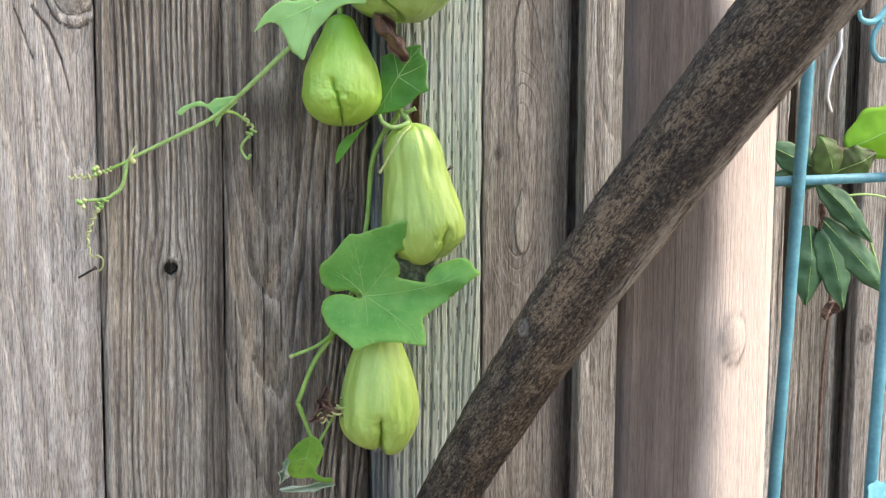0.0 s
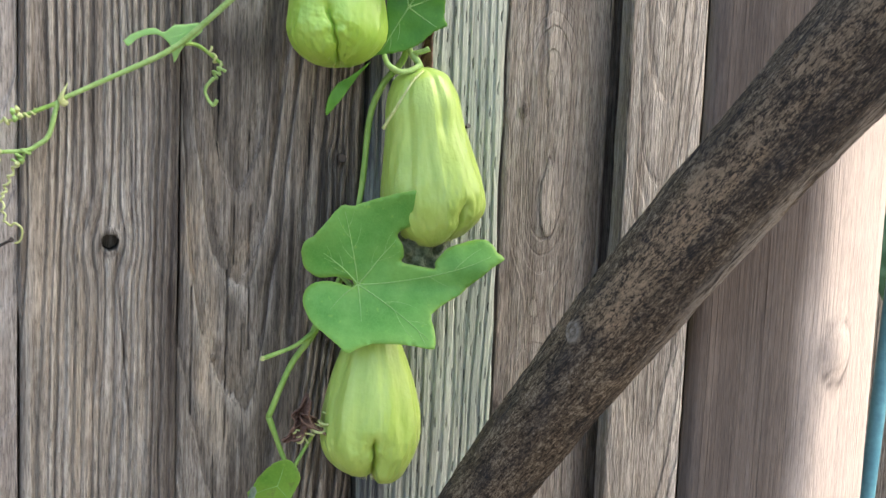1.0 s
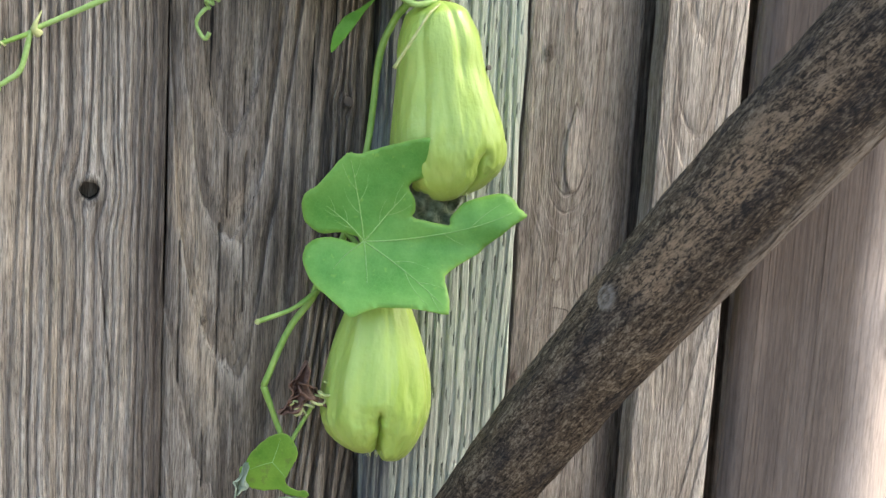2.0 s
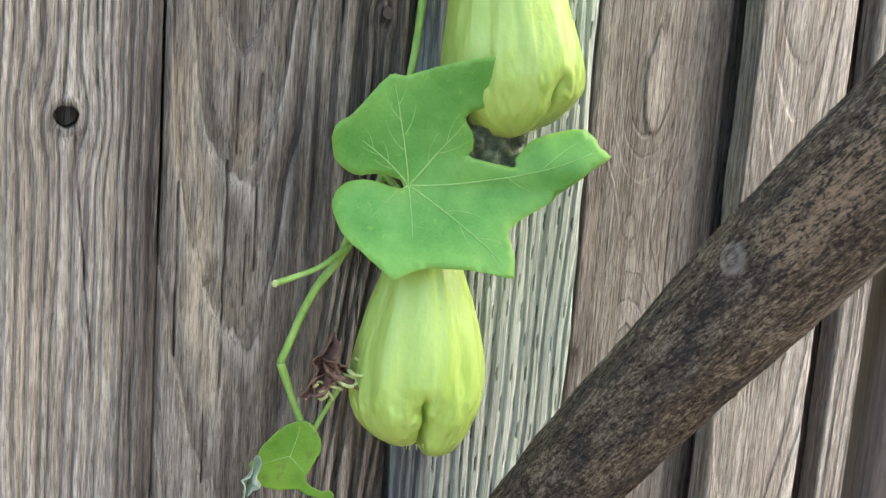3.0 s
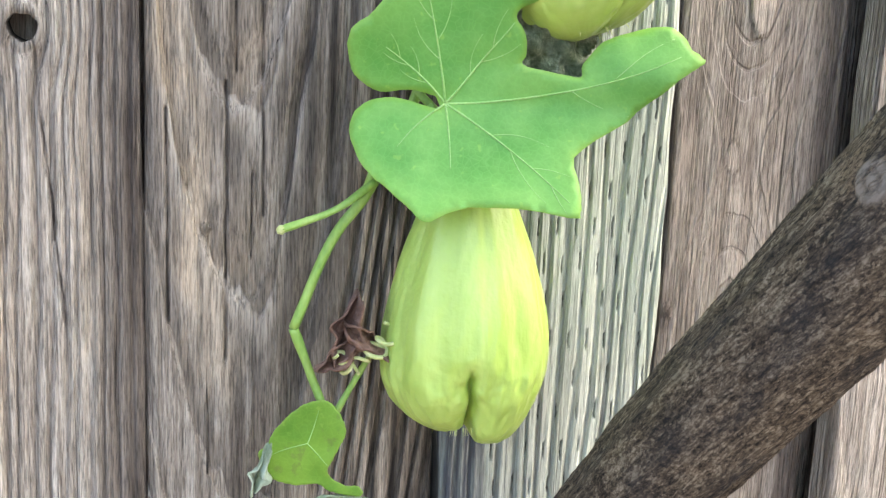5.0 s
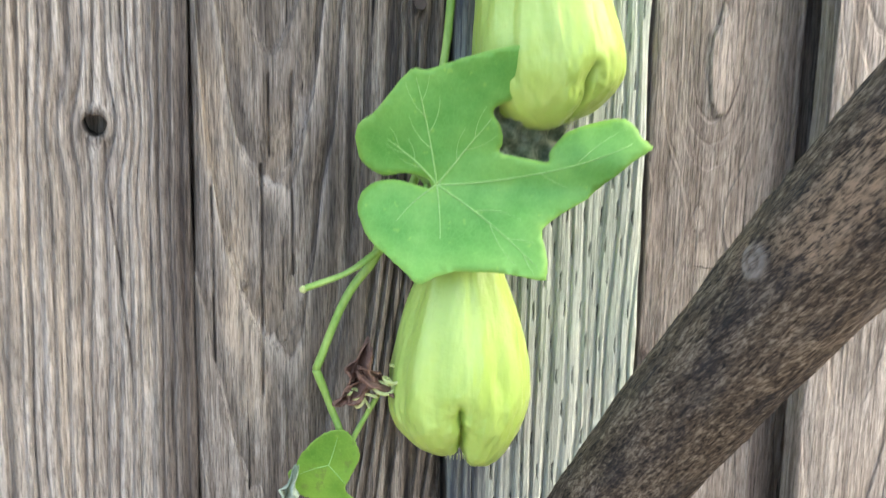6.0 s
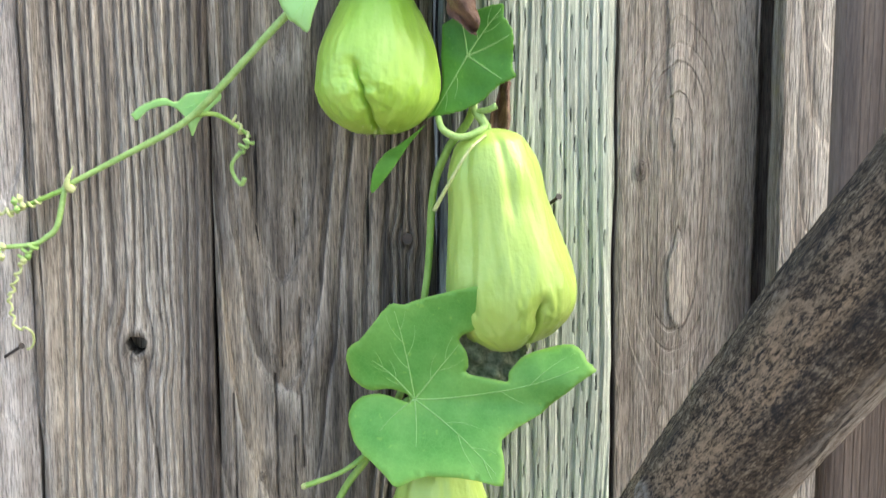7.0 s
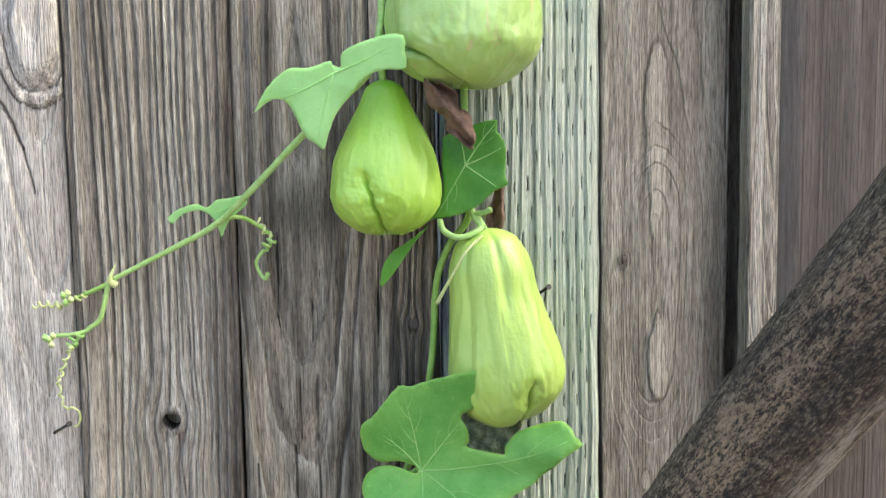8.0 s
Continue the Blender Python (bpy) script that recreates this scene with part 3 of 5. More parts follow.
        line += 0.38 * np.exp(-(np.abs(q - 1.5) * wx / 0.0005) ** 2) + 0.25 * np.exp(-(np.abs(q - 2.1) * wx / 0.0006) ** 2)
        spread = np.maximum(spread, 0.9 * line)
        Y -= 0.0005 * light
    spread = np.clip(spread, 0, 1)
    nz = len(zs)
    n = nx * nz
    faces = grid_faces(nx, nz)
    rim_loop = []
    if hole:
        ox, oz, orad = hole
        Xf, Zf = Xe.ravel().copy(), Z.ravel().copy()
        rr = np.hypot(Xf - ox, Zf - oz)
        ins = rr < orad
        gone = [f for f in faces if any(ins[list(f)])]
        faces = [f for f in faces if not any(ins[list(f)])]
        edge_i = {i for f in gone for i in f if not ins[i]}
        rim_loop = sorted(edge_i, key=lambda i: math.atan2(Zf[i] - oz, Xf[i] - ox))
        for i in rim_loop:
            a = math.atan2(Zf[i] - oz, Xf[i] - ox)
            k = orad * (1 + 0.05 * math.sin(3 * a) + 0.03 * math.sin(7 * a))
            Xf[i], Zf[i] = ox + k * math.cos(a), oz + 0.93 * k * math.sin(a)
        Xe, Z = Xf.reshape(X.shape), Zf.reshape(X.shape)
    front_v = np.stack([Xe.ravel(), Y.ravel(), Z.ravel()], 1)
    back_v = front_v.copy()
    back_v[:, 1] = front + thick
    # the back only needs its outline
    ring_i = [i for i in range(nx)] + [j * nx + nx - 1 for j in range(1, nz)] + [(nz - 1) * nx + i for i in range(nx - 2, -1, -1)] + [j * nx for j in range(nz - 2, 0, -1)]
    verts = np.vstack([front_v, back_v[ring_i]])
    k = len(ring_i)
    for a in range(k):
        b = (a + 1) % k
        faces.append((ring_i[a], n + a, n + b, ring_i[b]))
    faces.append(tuple(n + a for a in range(k)))
    if rim_loop:
        first = len(verts)
        wall = verts[rim_loop].copy()
        wall[:, 1] = front + 0.0215
        verts = np.vstack([verts, wall])
        q = len(rim_loop)
        faces.insert(0, tuple(first + a for a in range(q)))
        for a in range(q):
            b = (a + 1) % q
            faces.insert(0, (rim_loop[a], rim_loop[b], first + b, first + a))
    extra_n = len(rim_loop)
    me = mesh_of("board", verts, faces)
    flat = np.ones(len(me.polygons), bool)
    flat[len(me.polygons) - k - 1:] = False
    me.polygons.foreach_set("use_smooth", flat)
    at = me.attributes.new("ring", 'FLOAT', 'POINT')
    side_ring = np.concatenate([R.ravel(), R.ravel()[ring_i] + 3.5, R.ravel()[rim_loop]])
    at.data.foreach_set("value", side_ring.astype(np.float32))
    kt = me.attributes.new("knot", 'FLOAT', 'POINT')
    kt.data.foreach_set("value", np.concatenate([kfield.ravel(), np.zeros(k), np.ones(extra_n)]).astype(np.float32))
    sn = me.attributes.new("stain", 'FLOAT', 'POINT')
    sn.data.foreach_set("value", np.concatenate([spread.ravel(), spread.ravel()[ring_i], np.ones(extra_n)]).astype(np.float32))
    for key, field in (("tan", tan), ("pale", light)):
        me.attributes.new(key, 'FLOAT', 'POINT').data.foreach_set("value", np.concatenate([field.ravel(), np.zeros(k + extra_n)]).astype(np.float32))
    # blackens slits, hole wall and hole floor, where little light gets in
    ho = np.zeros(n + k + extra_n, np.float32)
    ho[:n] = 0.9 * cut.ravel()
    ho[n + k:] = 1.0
    me.attributes.new("hollow_shade", 'FLOAT', 'POINT').data.foreach_set("value", ho)
    return me


fence = tagged(new("fence"), "weathered grey brown vertical board fence with gaps", "fence")
# x0, x1, face y, material, ring (heart x, z, stretch, per metre), knots, extra
BOARDS = [
    (-0.415, -0.2562, 0.002, WOOD_KNOTTY, (-0.272, 1.55, 0.16, 85), ((-0.375, 1.2, 0.008),), {"swell": (-0.272, 1.512, 0.023, 0.045), "step": 0.0007, "ridge": 0.0008, "wave": 0.002,
        "stains": ((-0.262, 1.25, 0.010, 0.4, 0.35), (-0.322, 1.371, 0.0012, 0.002, 1.0), (-0.307, 1.374, 0.0014, 0.0022, 1.0), (-0.306, 1.367, 0.0012, 0.0016, 1.0)),
        "cracks": ((-0.310, 1.476, -0.296, 1.457, 0.0010), (-0.296, 1.457, -0.285, 1.430, 0.0009), (-0.285, 1.430, -0.279, 1.400, 0.0006), (-0.325, 1.475, -0.309, 1.430, 0.0006))}, "pale grey weathered fence board with a large knot"),
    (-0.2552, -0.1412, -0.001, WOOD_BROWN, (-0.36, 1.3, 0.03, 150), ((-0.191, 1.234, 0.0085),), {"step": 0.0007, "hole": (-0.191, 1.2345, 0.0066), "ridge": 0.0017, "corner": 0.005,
        # first two entries: darker brown along the right and left edges
        "stains": ((-0.142, 1.2, 0.013, 1.2, 0.9), (-0.2545, 1.2, 0.004, 1.2, 0.7), (-0.190, 1.41, 0.016, 0.05, 0.45), (-0.205, 1.52, 0.050, 0.09, 0.35), (-0.182, 1.222, 0.006, 0.012, 0.5)),
        "tans": ((-0.235, 1.22, 0.012, 0.10, 0.45), (-0.21, 1.11, 0.012, 0.10, 0.4), (-0.168, 1.15, 0.006, 0.09, 0.35)),
        "cracks": ((-0.187, 1.228, -0.176, 1.10, 0.0005), (-0.176, 1.31, -0.175, 1.25, 0.0004))}, "grey brown weathered fence board with a round knot hole"),
    (-0.1405, 0.0010, 0.001, WOOD_DARK, (-0.094, 1.47, 0.13, 560), ((-0.018, 1.3, 0.004), (-0.113, 1.144, 0.002)), {"step": 0.0006, "ridge": 0.0022, "corner": 0.004, "power": 1.76,
        "stains": ((0.002, 1.25, 0.022, 2.0, 0.75), (-0.018, 1.25, 0.020, 2.0, 0.15), (-0.030, 1.25, 0.003, 0.8, 0.9), (-0.020, 1.25, 0.003, 0.8, 0.9), (-0.0645, 1.2, 0.0035, 0.09, 0.8), (-0.0545, 1.21, 0.003, 0.10, 0.9), (-0.073, 1.14, 0.003, 0.05, 0.7), (-0.092, 1.385, 0.024, 0.022, 0.6), (-0.128, 1.44, 0.008, 0.1, 0.5), (-0.108, 1.205, 0.006, 0.022, 0.7), (-0.100, 1.183, 0.007, 0.012, 0.6), (-0.082, 1.205, 0.005, 0.02, 0.4), (-0.096, 1.245, 0.008, 0.012, 0.5), (-0.137, 1.18, 0.003, 0.12, 0.5)),
        "tans": ((-0.128, 1.235, 0.007, 0.05, 0.95), (-0.119, 1.15, 0.007, 0.06, 0.95), (-0.106, 1.10, 0.008, 0.05, 0.7), (-0.118, 1.30, 0.008, 0.04, 0.5), (-0.095, 1.22, 0.012, 0.03, 0.35), (-0.09, 1.13, 0.012, 0.04, 0.35)),
        "cracks": ((-0.0865, 1.262, -0.0860, 1.15, 0.0007), (-0.1035, 1.212, -0.1040, 1.08, 0.0007), (-0.0995, 1.262, -0.0990, 1.217, 0.0005), (-0.131, 1.20, -0.130, 1.10, 0.0006), (-0.0915, 1.17, -0.092, 1.13, 0.0004))}, "dark weathered fence board with arched grain"),
    (0.1190, 0.2100, 0.001, WOOD_PINK, (0.156, 1.262, 0.0, 150), ((0.134, 1.343, 0.0045), (0.122, 1.098, 0.003)), {"step": 0.0006, "ridge": 0.0004, "loops": 0.022,
        "stains": ((0.205, 1.25, 0.010, 0.8, 0.6), (0.134, 1.346, 0.004, 0.012, 0.7), (0.131, 1.322, 0.0035, 0.006, 0.6), (0.124, 1.203, 0.006, 0.014, 0.55), (0.122, 1.095, 0.003, 0.014, 0.95), (0.172, 1.45, 0.01, 0.04, 0.4)),
        "islands": ((0.160, 1.272, 0.0068, 0.034), (0.158, 1.425, 0.0080, -0.074), (0.152, 1.180, 0.0040, 0.009))}, "smooth brown grey fence board"),
    (0.2185, 0.2885, -0.018, WOOD_GREY, (0.252, 1.56, 0.10, 150), (), {"ridge": 0.0007}, "pale grey fence board with arched grain"),
    (0.3060, 0.4500, -0.018, WOOD_GREY, (0.25, 1.3, 0.05, 130), (), {}, "pale grey weathered fence board"),
    (0.4690, 0.5280, 0.0, WOOD_BROWN, (0.60, 1.3, 0.05, 140), (), {}, "grey brown weathered fence board"),
    (0.5430, 0.6900, -0.018, WOOD_GREY, (0.75, 1.3, 0.06, 120), ((0.556, 1.143, 0.008), (0.575, 1.09, 0.004)), {}, "pale grey fence board with a dark edge knot"),
    (0.7000, 0.8400, 0.0, WOOD_BROWN, (0.75, 1.3, 0.06, 120), (), {"step": 0.004}, "grey brown weathered fence board"),
    (-0.560, -0.419, 0.0, WOOD_BROWN, (-0.52, 1.3, 0.06, 120), (), {"step": 0.004}, "grey brown weathered fence board"),
]
for i, (x0, x1, fy, mat, ring, knots, extra, label) in enumerate(BOARDS):
    part("board", board_mesh(x0, x1, fy, 0.020, ring, knots, seed=11 + i * 7, **extra), mat, fence, label)
for i in range(8):
    for x0, mat in ((0.845 + 0.145 * i, (WOOD_GREY, WOOD_BROWN)[i % 2]), (-0.705 - 0.145 * i, (WOOD_KNOTTY, WOOD_BROWN, WOOD_DARK)[i % 3])):
        part("board", board_mesh(x0, x0 + 0.140, -0.006 * (i % 2), 0.020, (x0 - 0.05, 1.3, 0.05, 120), seed=131 + i, step=0.010), mat, fence, "weathered fence board")
# dark backing added behind the gaps; blocks light and stands in for shade
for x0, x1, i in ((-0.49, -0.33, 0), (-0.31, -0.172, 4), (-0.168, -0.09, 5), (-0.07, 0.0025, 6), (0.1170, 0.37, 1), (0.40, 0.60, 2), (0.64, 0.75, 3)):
    part("board", board_mesh(x0, x1, 0.024, 0.018, (x0 - 0.05, 1.3, 0.05, 120), seed=91 + i, step=0.004), WOOD_DARK, fence, "dark backing board added to block light through the gap")

# slate grey that deepens towards the left edge of the face
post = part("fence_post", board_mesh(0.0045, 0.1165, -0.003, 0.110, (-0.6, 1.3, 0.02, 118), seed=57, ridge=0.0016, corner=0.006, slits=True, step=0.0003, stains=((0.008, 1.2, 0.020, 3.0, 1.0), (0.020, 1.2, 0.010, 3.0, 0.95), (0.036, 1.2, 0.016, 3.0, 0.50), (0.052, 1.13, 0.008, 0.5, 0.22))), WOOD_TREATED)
tagged(post, "greenish pressure treated fence post with rows of knife slits", "fence post")


def nail(a, b, r, label):
    a, b = Vector(a), Vector(b)
    bm = bmesh.new()
    d = b - a
    q = d.to_track_quat('Z', 'Y').to_matrix().to_4x4()
    bmesh.ops.create_cone(bm, segments=10, radius1=r, radius2=r, depth=d.length, cap_ends=True, matrix=Matrix.Translation((a + b) / 2) @ q)
    bmesh.ops.create_cone(bm, segments=12, radius1=r * 1.5, radius2=r * 1.9, depth=r * 1.2, cap_ends=True, matrix=Matrix.Translation(b) @ q)
    return part("nail", bm, RUST, fence, label)


nail((0.0660, 0.0000, 1.3160), (0.0760, -0.0300, 1.3300), 0.0011, "bent black iron nail")
nail((-0.276, 0.004, 1.227), (-0.2600, -0.0130, 1.2380), 0.0011, "bent black iron nail")
nail((-0.018, 0.004, 1.300), (-0.0170, -0.0010, 1.3010), 0.0019, "rusty nail head")

# ---- square post standing out from the fence ----
def corner_post():
    c = [(0.168, -0.224), (0.251, -0.258), (0.314, -0.236), (0.306, -0.150), (0.222, -0.145)]
    nc = len(c)
    rad = 0.016
    prof, side = [], []
    for i in range(nc):
        p, a, b = (Vector(c[k % nc]) for k in (i, i - 1, i + 1))
        da, db = (a - p).normalized(), (b - p).normalized()
        s, e = p + da * rad, p + db * rad
        for k in range(7):
            t = k / 6
            prof.append((1 - t) ** 2 * s + 2 * t * (1 - t) * p + t * t * e)
        for k in range(1, 12):
            prof.append(e.lerp(b + (p - b).normalized() * rad, k / 12))
    n = len(prof)
    zs = np.linspace(0, 1.78, 300)
    verts, rings, knots, bare, seams = [], [], [], [], []
    arc = np.cumsum([0] + [(prof[i + 1] - prof[i]).length for i in range(n - 1)])
    cen = Vector((0.2400, -0.1980))
    for z in zs:
        for i, p in enumerate(prof):
            k = math.exp(-(((arc[i] - 0.112) / 0.013) ** 2 + ((z - 1.196) / 0.019) ** 2) ** 2)
            w = 0.0006 * float(rough_noise(np.array(arc[i] * 60), np.array(z * 5), 4)) + 0.0042 * k
            q = p + (p - cen).normalized() * w
            verts.append((q.x, q.y, z))
            rings.append(arc[i] * 260 + 0.4 * math.sin(z * 3) + 1.5 * k)
            knots.append(0.0)
            kd = math.sqrt(((arc[i] - 0.112) / 0.0135) ** 2 + ((z - 1.196) / (0.022 if z > 1.196 else 0.026)) ** 2)
            seams.append(0.75 * math.exp(-((kd - 1.0) / 0.11) ** 2) + 0.25 * math.exp(-((kd - 0.45) / 0.06) ** 2))
            # right face: pale wood, brightened further to carry the sunlight on it
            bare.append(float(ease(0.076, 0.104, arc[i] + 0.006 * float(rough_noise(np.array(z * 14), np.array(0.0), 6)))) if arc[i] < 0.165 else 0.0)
    faces = grid_faces(n, len(zs), True) + [tuple(range(n)), tuple((len(zs) - 1) * n + i for i in range(n))]
    me = mesh_of("timber_post", verts, faces)
    me.attributes.new("ring", 'FLOAT', 'POINT').data.foreach_set("value", np.array(rings, np.float32))
    me.attributes.new("knot", 'FLOAT', 'POINT').data.foreach_set("value", np.array(knots, np.float32))
    me.attributes.new("stain", 'FLOAT', 'POINT').data.foreach_set("value", np.array(seams, np.float32))
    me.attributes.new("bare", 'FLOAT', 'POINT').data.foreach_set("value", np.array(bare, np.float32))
    return me


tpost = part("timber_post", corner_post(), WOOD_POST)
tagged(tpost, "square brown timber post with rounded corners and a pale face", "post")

# ---- leaning pole ----
def pole_mesh():
    n, sides = 1100, 128
    zs = np.concatenate([np.linspace(0.0, 0.9, 60)[:-1], np.linspace(0.9, 1.78, n - 59)])
    ang = np.linspace(0, 2 * math.pi, sides, endpoint=False)
    rad = np.interp(zs, (0, 0.95, 1.2, 1.5, 1.78), (0.034, 0.0262, 0.0303, 0.0354, 0.040))
    up = np.maximum(zs - 1.2, -0.35)
    ax = 0.1171 + 0.3280 * (zs - 1.2) + 0.2176 * up ** 2
    lean = -0.2091 - 0.7613 * (zs - 1.2) - 0.0796 * up ** 2
    # the lower end lies along the fence
    ay = -0.5 * ((-lean + rad + 0.002) + np.sqrt((-lean - rad - 0.002) ** 2 + 0.0006))
    line = np.stack([ax, ay, zs], 1)
    tang = np.gradient(line, axis=0)
    tang /= np.linalg.norm(tang, axis=1)[:, None]
    length = np.concatenate([[0], np.cumsum(np.linalg.norm(np.diff(line, axis=0), axis=1))])
    verts, along, pale_bark, scar, dark_bark = [], [], [], [], []
    for c, d, r0, z, s in zip(line, tang, rad, zs, length):
        u = np.cross(d, (0, 1, 0)); u /= np.linalg.norm(u)       # towards the upper left
        v = np.cross(u, d)                                       # towards the fence
        full = np.full(sides, s)
        kd = np.sqrt((ang_d(ang, KNOT[0]) * r0 / 0.0062) ** 2 + ((z - KNOT[1]) / 0.0052) ** 2)
        k = np.exp(-kd ** 2)
        r = r0 * (1 + 0.034 * fractal(np.cos(ang) * 1.3 + 7, np.sin(ang) * 1.3 + full * 7, 3)
                  + 0.020 * fractal(ang * 4.5, full * 24, 8, 3) + 0.020 * fractal(ang * 12, full * 70, 21, 4))
        r = r + 0.0022 * k + 0.0008 * np.cos(kd * 6.5) * np.exp(-(kd / 1.6) ** 2)
        for a, rr in zip(ang, r):
            verts.append(c + rr * (math.cos(a) * u + math.sin(a) * v))
            along.append((a * r0, s, 0.0))
        rough = 0.72 + 0.5 * fractal(ang * 6, full * 40, 5, 3)
        # paler band along the lower right side of the upper part
        ww = 0.9 * np.exp(-(ang_d(ang, -2.25 + 0.08 * math.sin(z * 30)) / 0.40) ** 4) * ease(1.17, 1.27, z) * ease(0.1, 0.65, rough)
        upper = np.exp(-(ang_d(ang, -0.66) / 0.42) ** 4) * ease(0.15, 0.6, rough)
        tt = 1.3 * upper * ease(1.203, 1.225, z) * (1 - ease(1.290, 1.330, z)) + 0.6 * upper * ease(1.28, 1.34, z)
        tt += 1.0 * np.exp(-((ang_d(ang, -0.88) / 0.13) ** 2 + ((z - 1.332) / 0.013) ** 2))
        tt += 0.6 * np.exp(-((ang_d(ang, 0.1) / 0.30) ** 2 + ((z - 1.198) / 0.010) ** 2)) * rough
        scar.extend(np.clip(tt, 0, 1))
        # darker bark along the outer side and towards the top, and round the knot
        dark_bark.extend(np.clip(0.8 * np.exp(-(ang_d(ang, -1.52 + 0.12 * math.sin(z * 21)) / 0.50) ** 4) * ease(1.19, 1.25, z) * (0.75 + 0.5 * fractal(ang * 3, full * 16, 15, 2)) * (1 - np.exp(-(kd / 1.2) ** 4))
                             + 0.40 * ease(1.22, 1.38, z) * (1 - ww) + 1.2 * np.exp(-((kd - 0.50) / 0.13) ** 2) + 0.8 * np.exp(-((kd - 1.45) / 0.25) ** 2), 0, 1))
        ww = ww + 1.5 * np.exp(-(kd / 1.15) ** 6) * (0.6 + 0.4 * np.cos(kd * 6.5))
        pale_bark.extend(np.clip(ww, 0, 1))
    m = len(zs)
    faces = grid_faces(sides, m, True) + [tuple(range(sides)), tuple((m - 1) * sides + i for i in range(sides))]
    me = mesh_of("wooden_pole", verts, faces)
    me.attributes.new("along", 'FLOAT_VECTOR', 'POINT').data.foreach_set("vector", np.array(along, np.float32).ravel())
    me.attributes.new("scar", 'FLOAT', 'POINT').data.foreach_set("value", np.array(scar, np.float32))
    me.attributes.new("dark_bark", 'FLOAT', 'POINT').data.foreach_set("value", np.array(dark_bark, np.float32))
    me.attributes.new("pale_bark", 'FLOAT', 'POINT').data.foreach_set("value", np.array(pale_bark, np.float32))
    return me


def ang_d(a, b):
    return (a - b + math.pi) % (2 * math.pi) - math.pi


KNOT = (-0.30, 1.201)
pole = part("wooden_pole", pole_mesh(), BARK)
tagged(pole, "dark weathered round branch pole leaning diagonally against the fence", "pole")


# ---- chayote fruits ----
def fruit_mesh(length, profile, furrows, cleft, lumps=1.0, seed=0, nu=300, nv=200):
    """A pear-shaped fruit hanging from the origin along -z. profile: radius at even steps from stalk to end.
    furrows: (angle, depth, width, v0, v1), angle 0 facing -y. cleft: (angle, depth, width, v0, tilt)."""
    v = np.linspace(0, 1, nv)
    base = spline([(i, p, 0) for i, p in enumerate(profile)], 400)[:, 1]
    s = np.sin(np.linspace(-math.pi / 2, math.pi / 2, nv)) * 0.5 + 0.5
    r = np.interp(s, np.linspace(0, 1, 400), base) * np.sqrt(np.clip(1 - ((np.clip(s, 0.70, 1) - 0.70) / 0.30) ** 2.3, 0, 1)) * np.sqrt(np.clip(1 - (1 - np.clip(s, 0, 0.07) / 0.07) ** 2, 0, 1))
    U = np.linspace(0, 2 * math.pi, nu, endpoint=False)
    UU, SS = np.meshgrid(U, s)
    RR = np.repeat(r[:, None], nu, 1)
    for a, dep, wid, v0, v1 in furrows:
        g = ease(v0 - 0.08, v0 + 0.12, SS) * (1 - ease(v1 - 0.15, v1 + 0.05, SS))
        RR = RR * (1 - dep * g * np.exp(-(ang_d(UU, a) / wid) ** 2))
    RR = RR * (1 + lumps * (0.024 * fractal(np.cos(UU) * 2.2 + seed, np.sin(UU) * 2.2 + SS * 3.2, seed, 3) + 0.0100 * fractal(UU * 7, SS * 6, seed + 5, 3) + 0.017 * ease(0.5, 0.85, SS) * fractal(UU * 9, SS * 15, seed + 6, 2)))
    X, Y, Z = RR * np.sin(UU), -RR * np.cos(UU), -SS * length
    rmax = max(profile)
    ca, cd, cw, cv, tilt, drop = cleft
    # crease running over the blossom end, a narrow slit in a shallow valley, with one lobe hanging lower
    dist = X * math.cos(ca) + Y * math.sin(ca) + tilt * (SS - 1) * length + 0.0007 * np.sin(SS * 47 + seed)
    front = np.clip(-(Y * math.cos(ca) - X * math.sin(ca)) / rmax + 0.25, 0, 1) ** 0.5
    g = ease(cv, cv + 0.12, SS) * front
    g2 = ease(cv + 0.03, cv + 0.13, SS) * front
    valley = np.exp(-(np.abs(dist) / (3.0 * cw)) ** 1.4)
    slit = np.exp(-(np.abs(dist) / (0.55 * cw)) ** 1.6)
    wrinkle = fractal(dist * 190 + 5, SS * 22, seed + 8, 3) * np.exp(-(dist / 0.019) ** 2) * g
    sink = cd * (0.42 * valley * g + 0.62 * slit * g2) - 0.0008 * wrinkle
    cz = -0.70 * length
    L = np.sqrt(X ** 2 + Y ** 2 + (Z - cz) ** 2) + 1e-6
    X, Y, Z = X - X / L * sink, Y - Y / L * sink, Z - (Z - cz) / L * sink
    low = ease(0.78, 0.97, SS) * front
    Z = Z - drop * ease(0.0, 2.0 * cw, dist) * low * (1 - ease(0.55 * rmax, 1.1 * rmax, np.abs(dist)))
    verts = np.stack([X.ravel(), Y.ravel(), Z.ravel()], 1)
    me = mesh_of("chayote", verts, grid_faces(nu, nv, True))
    me.attributes.new("v", 'FLOAT', 'POINT').data.foreach_set("value", SS.ravel().astype(np.float32))
    return me


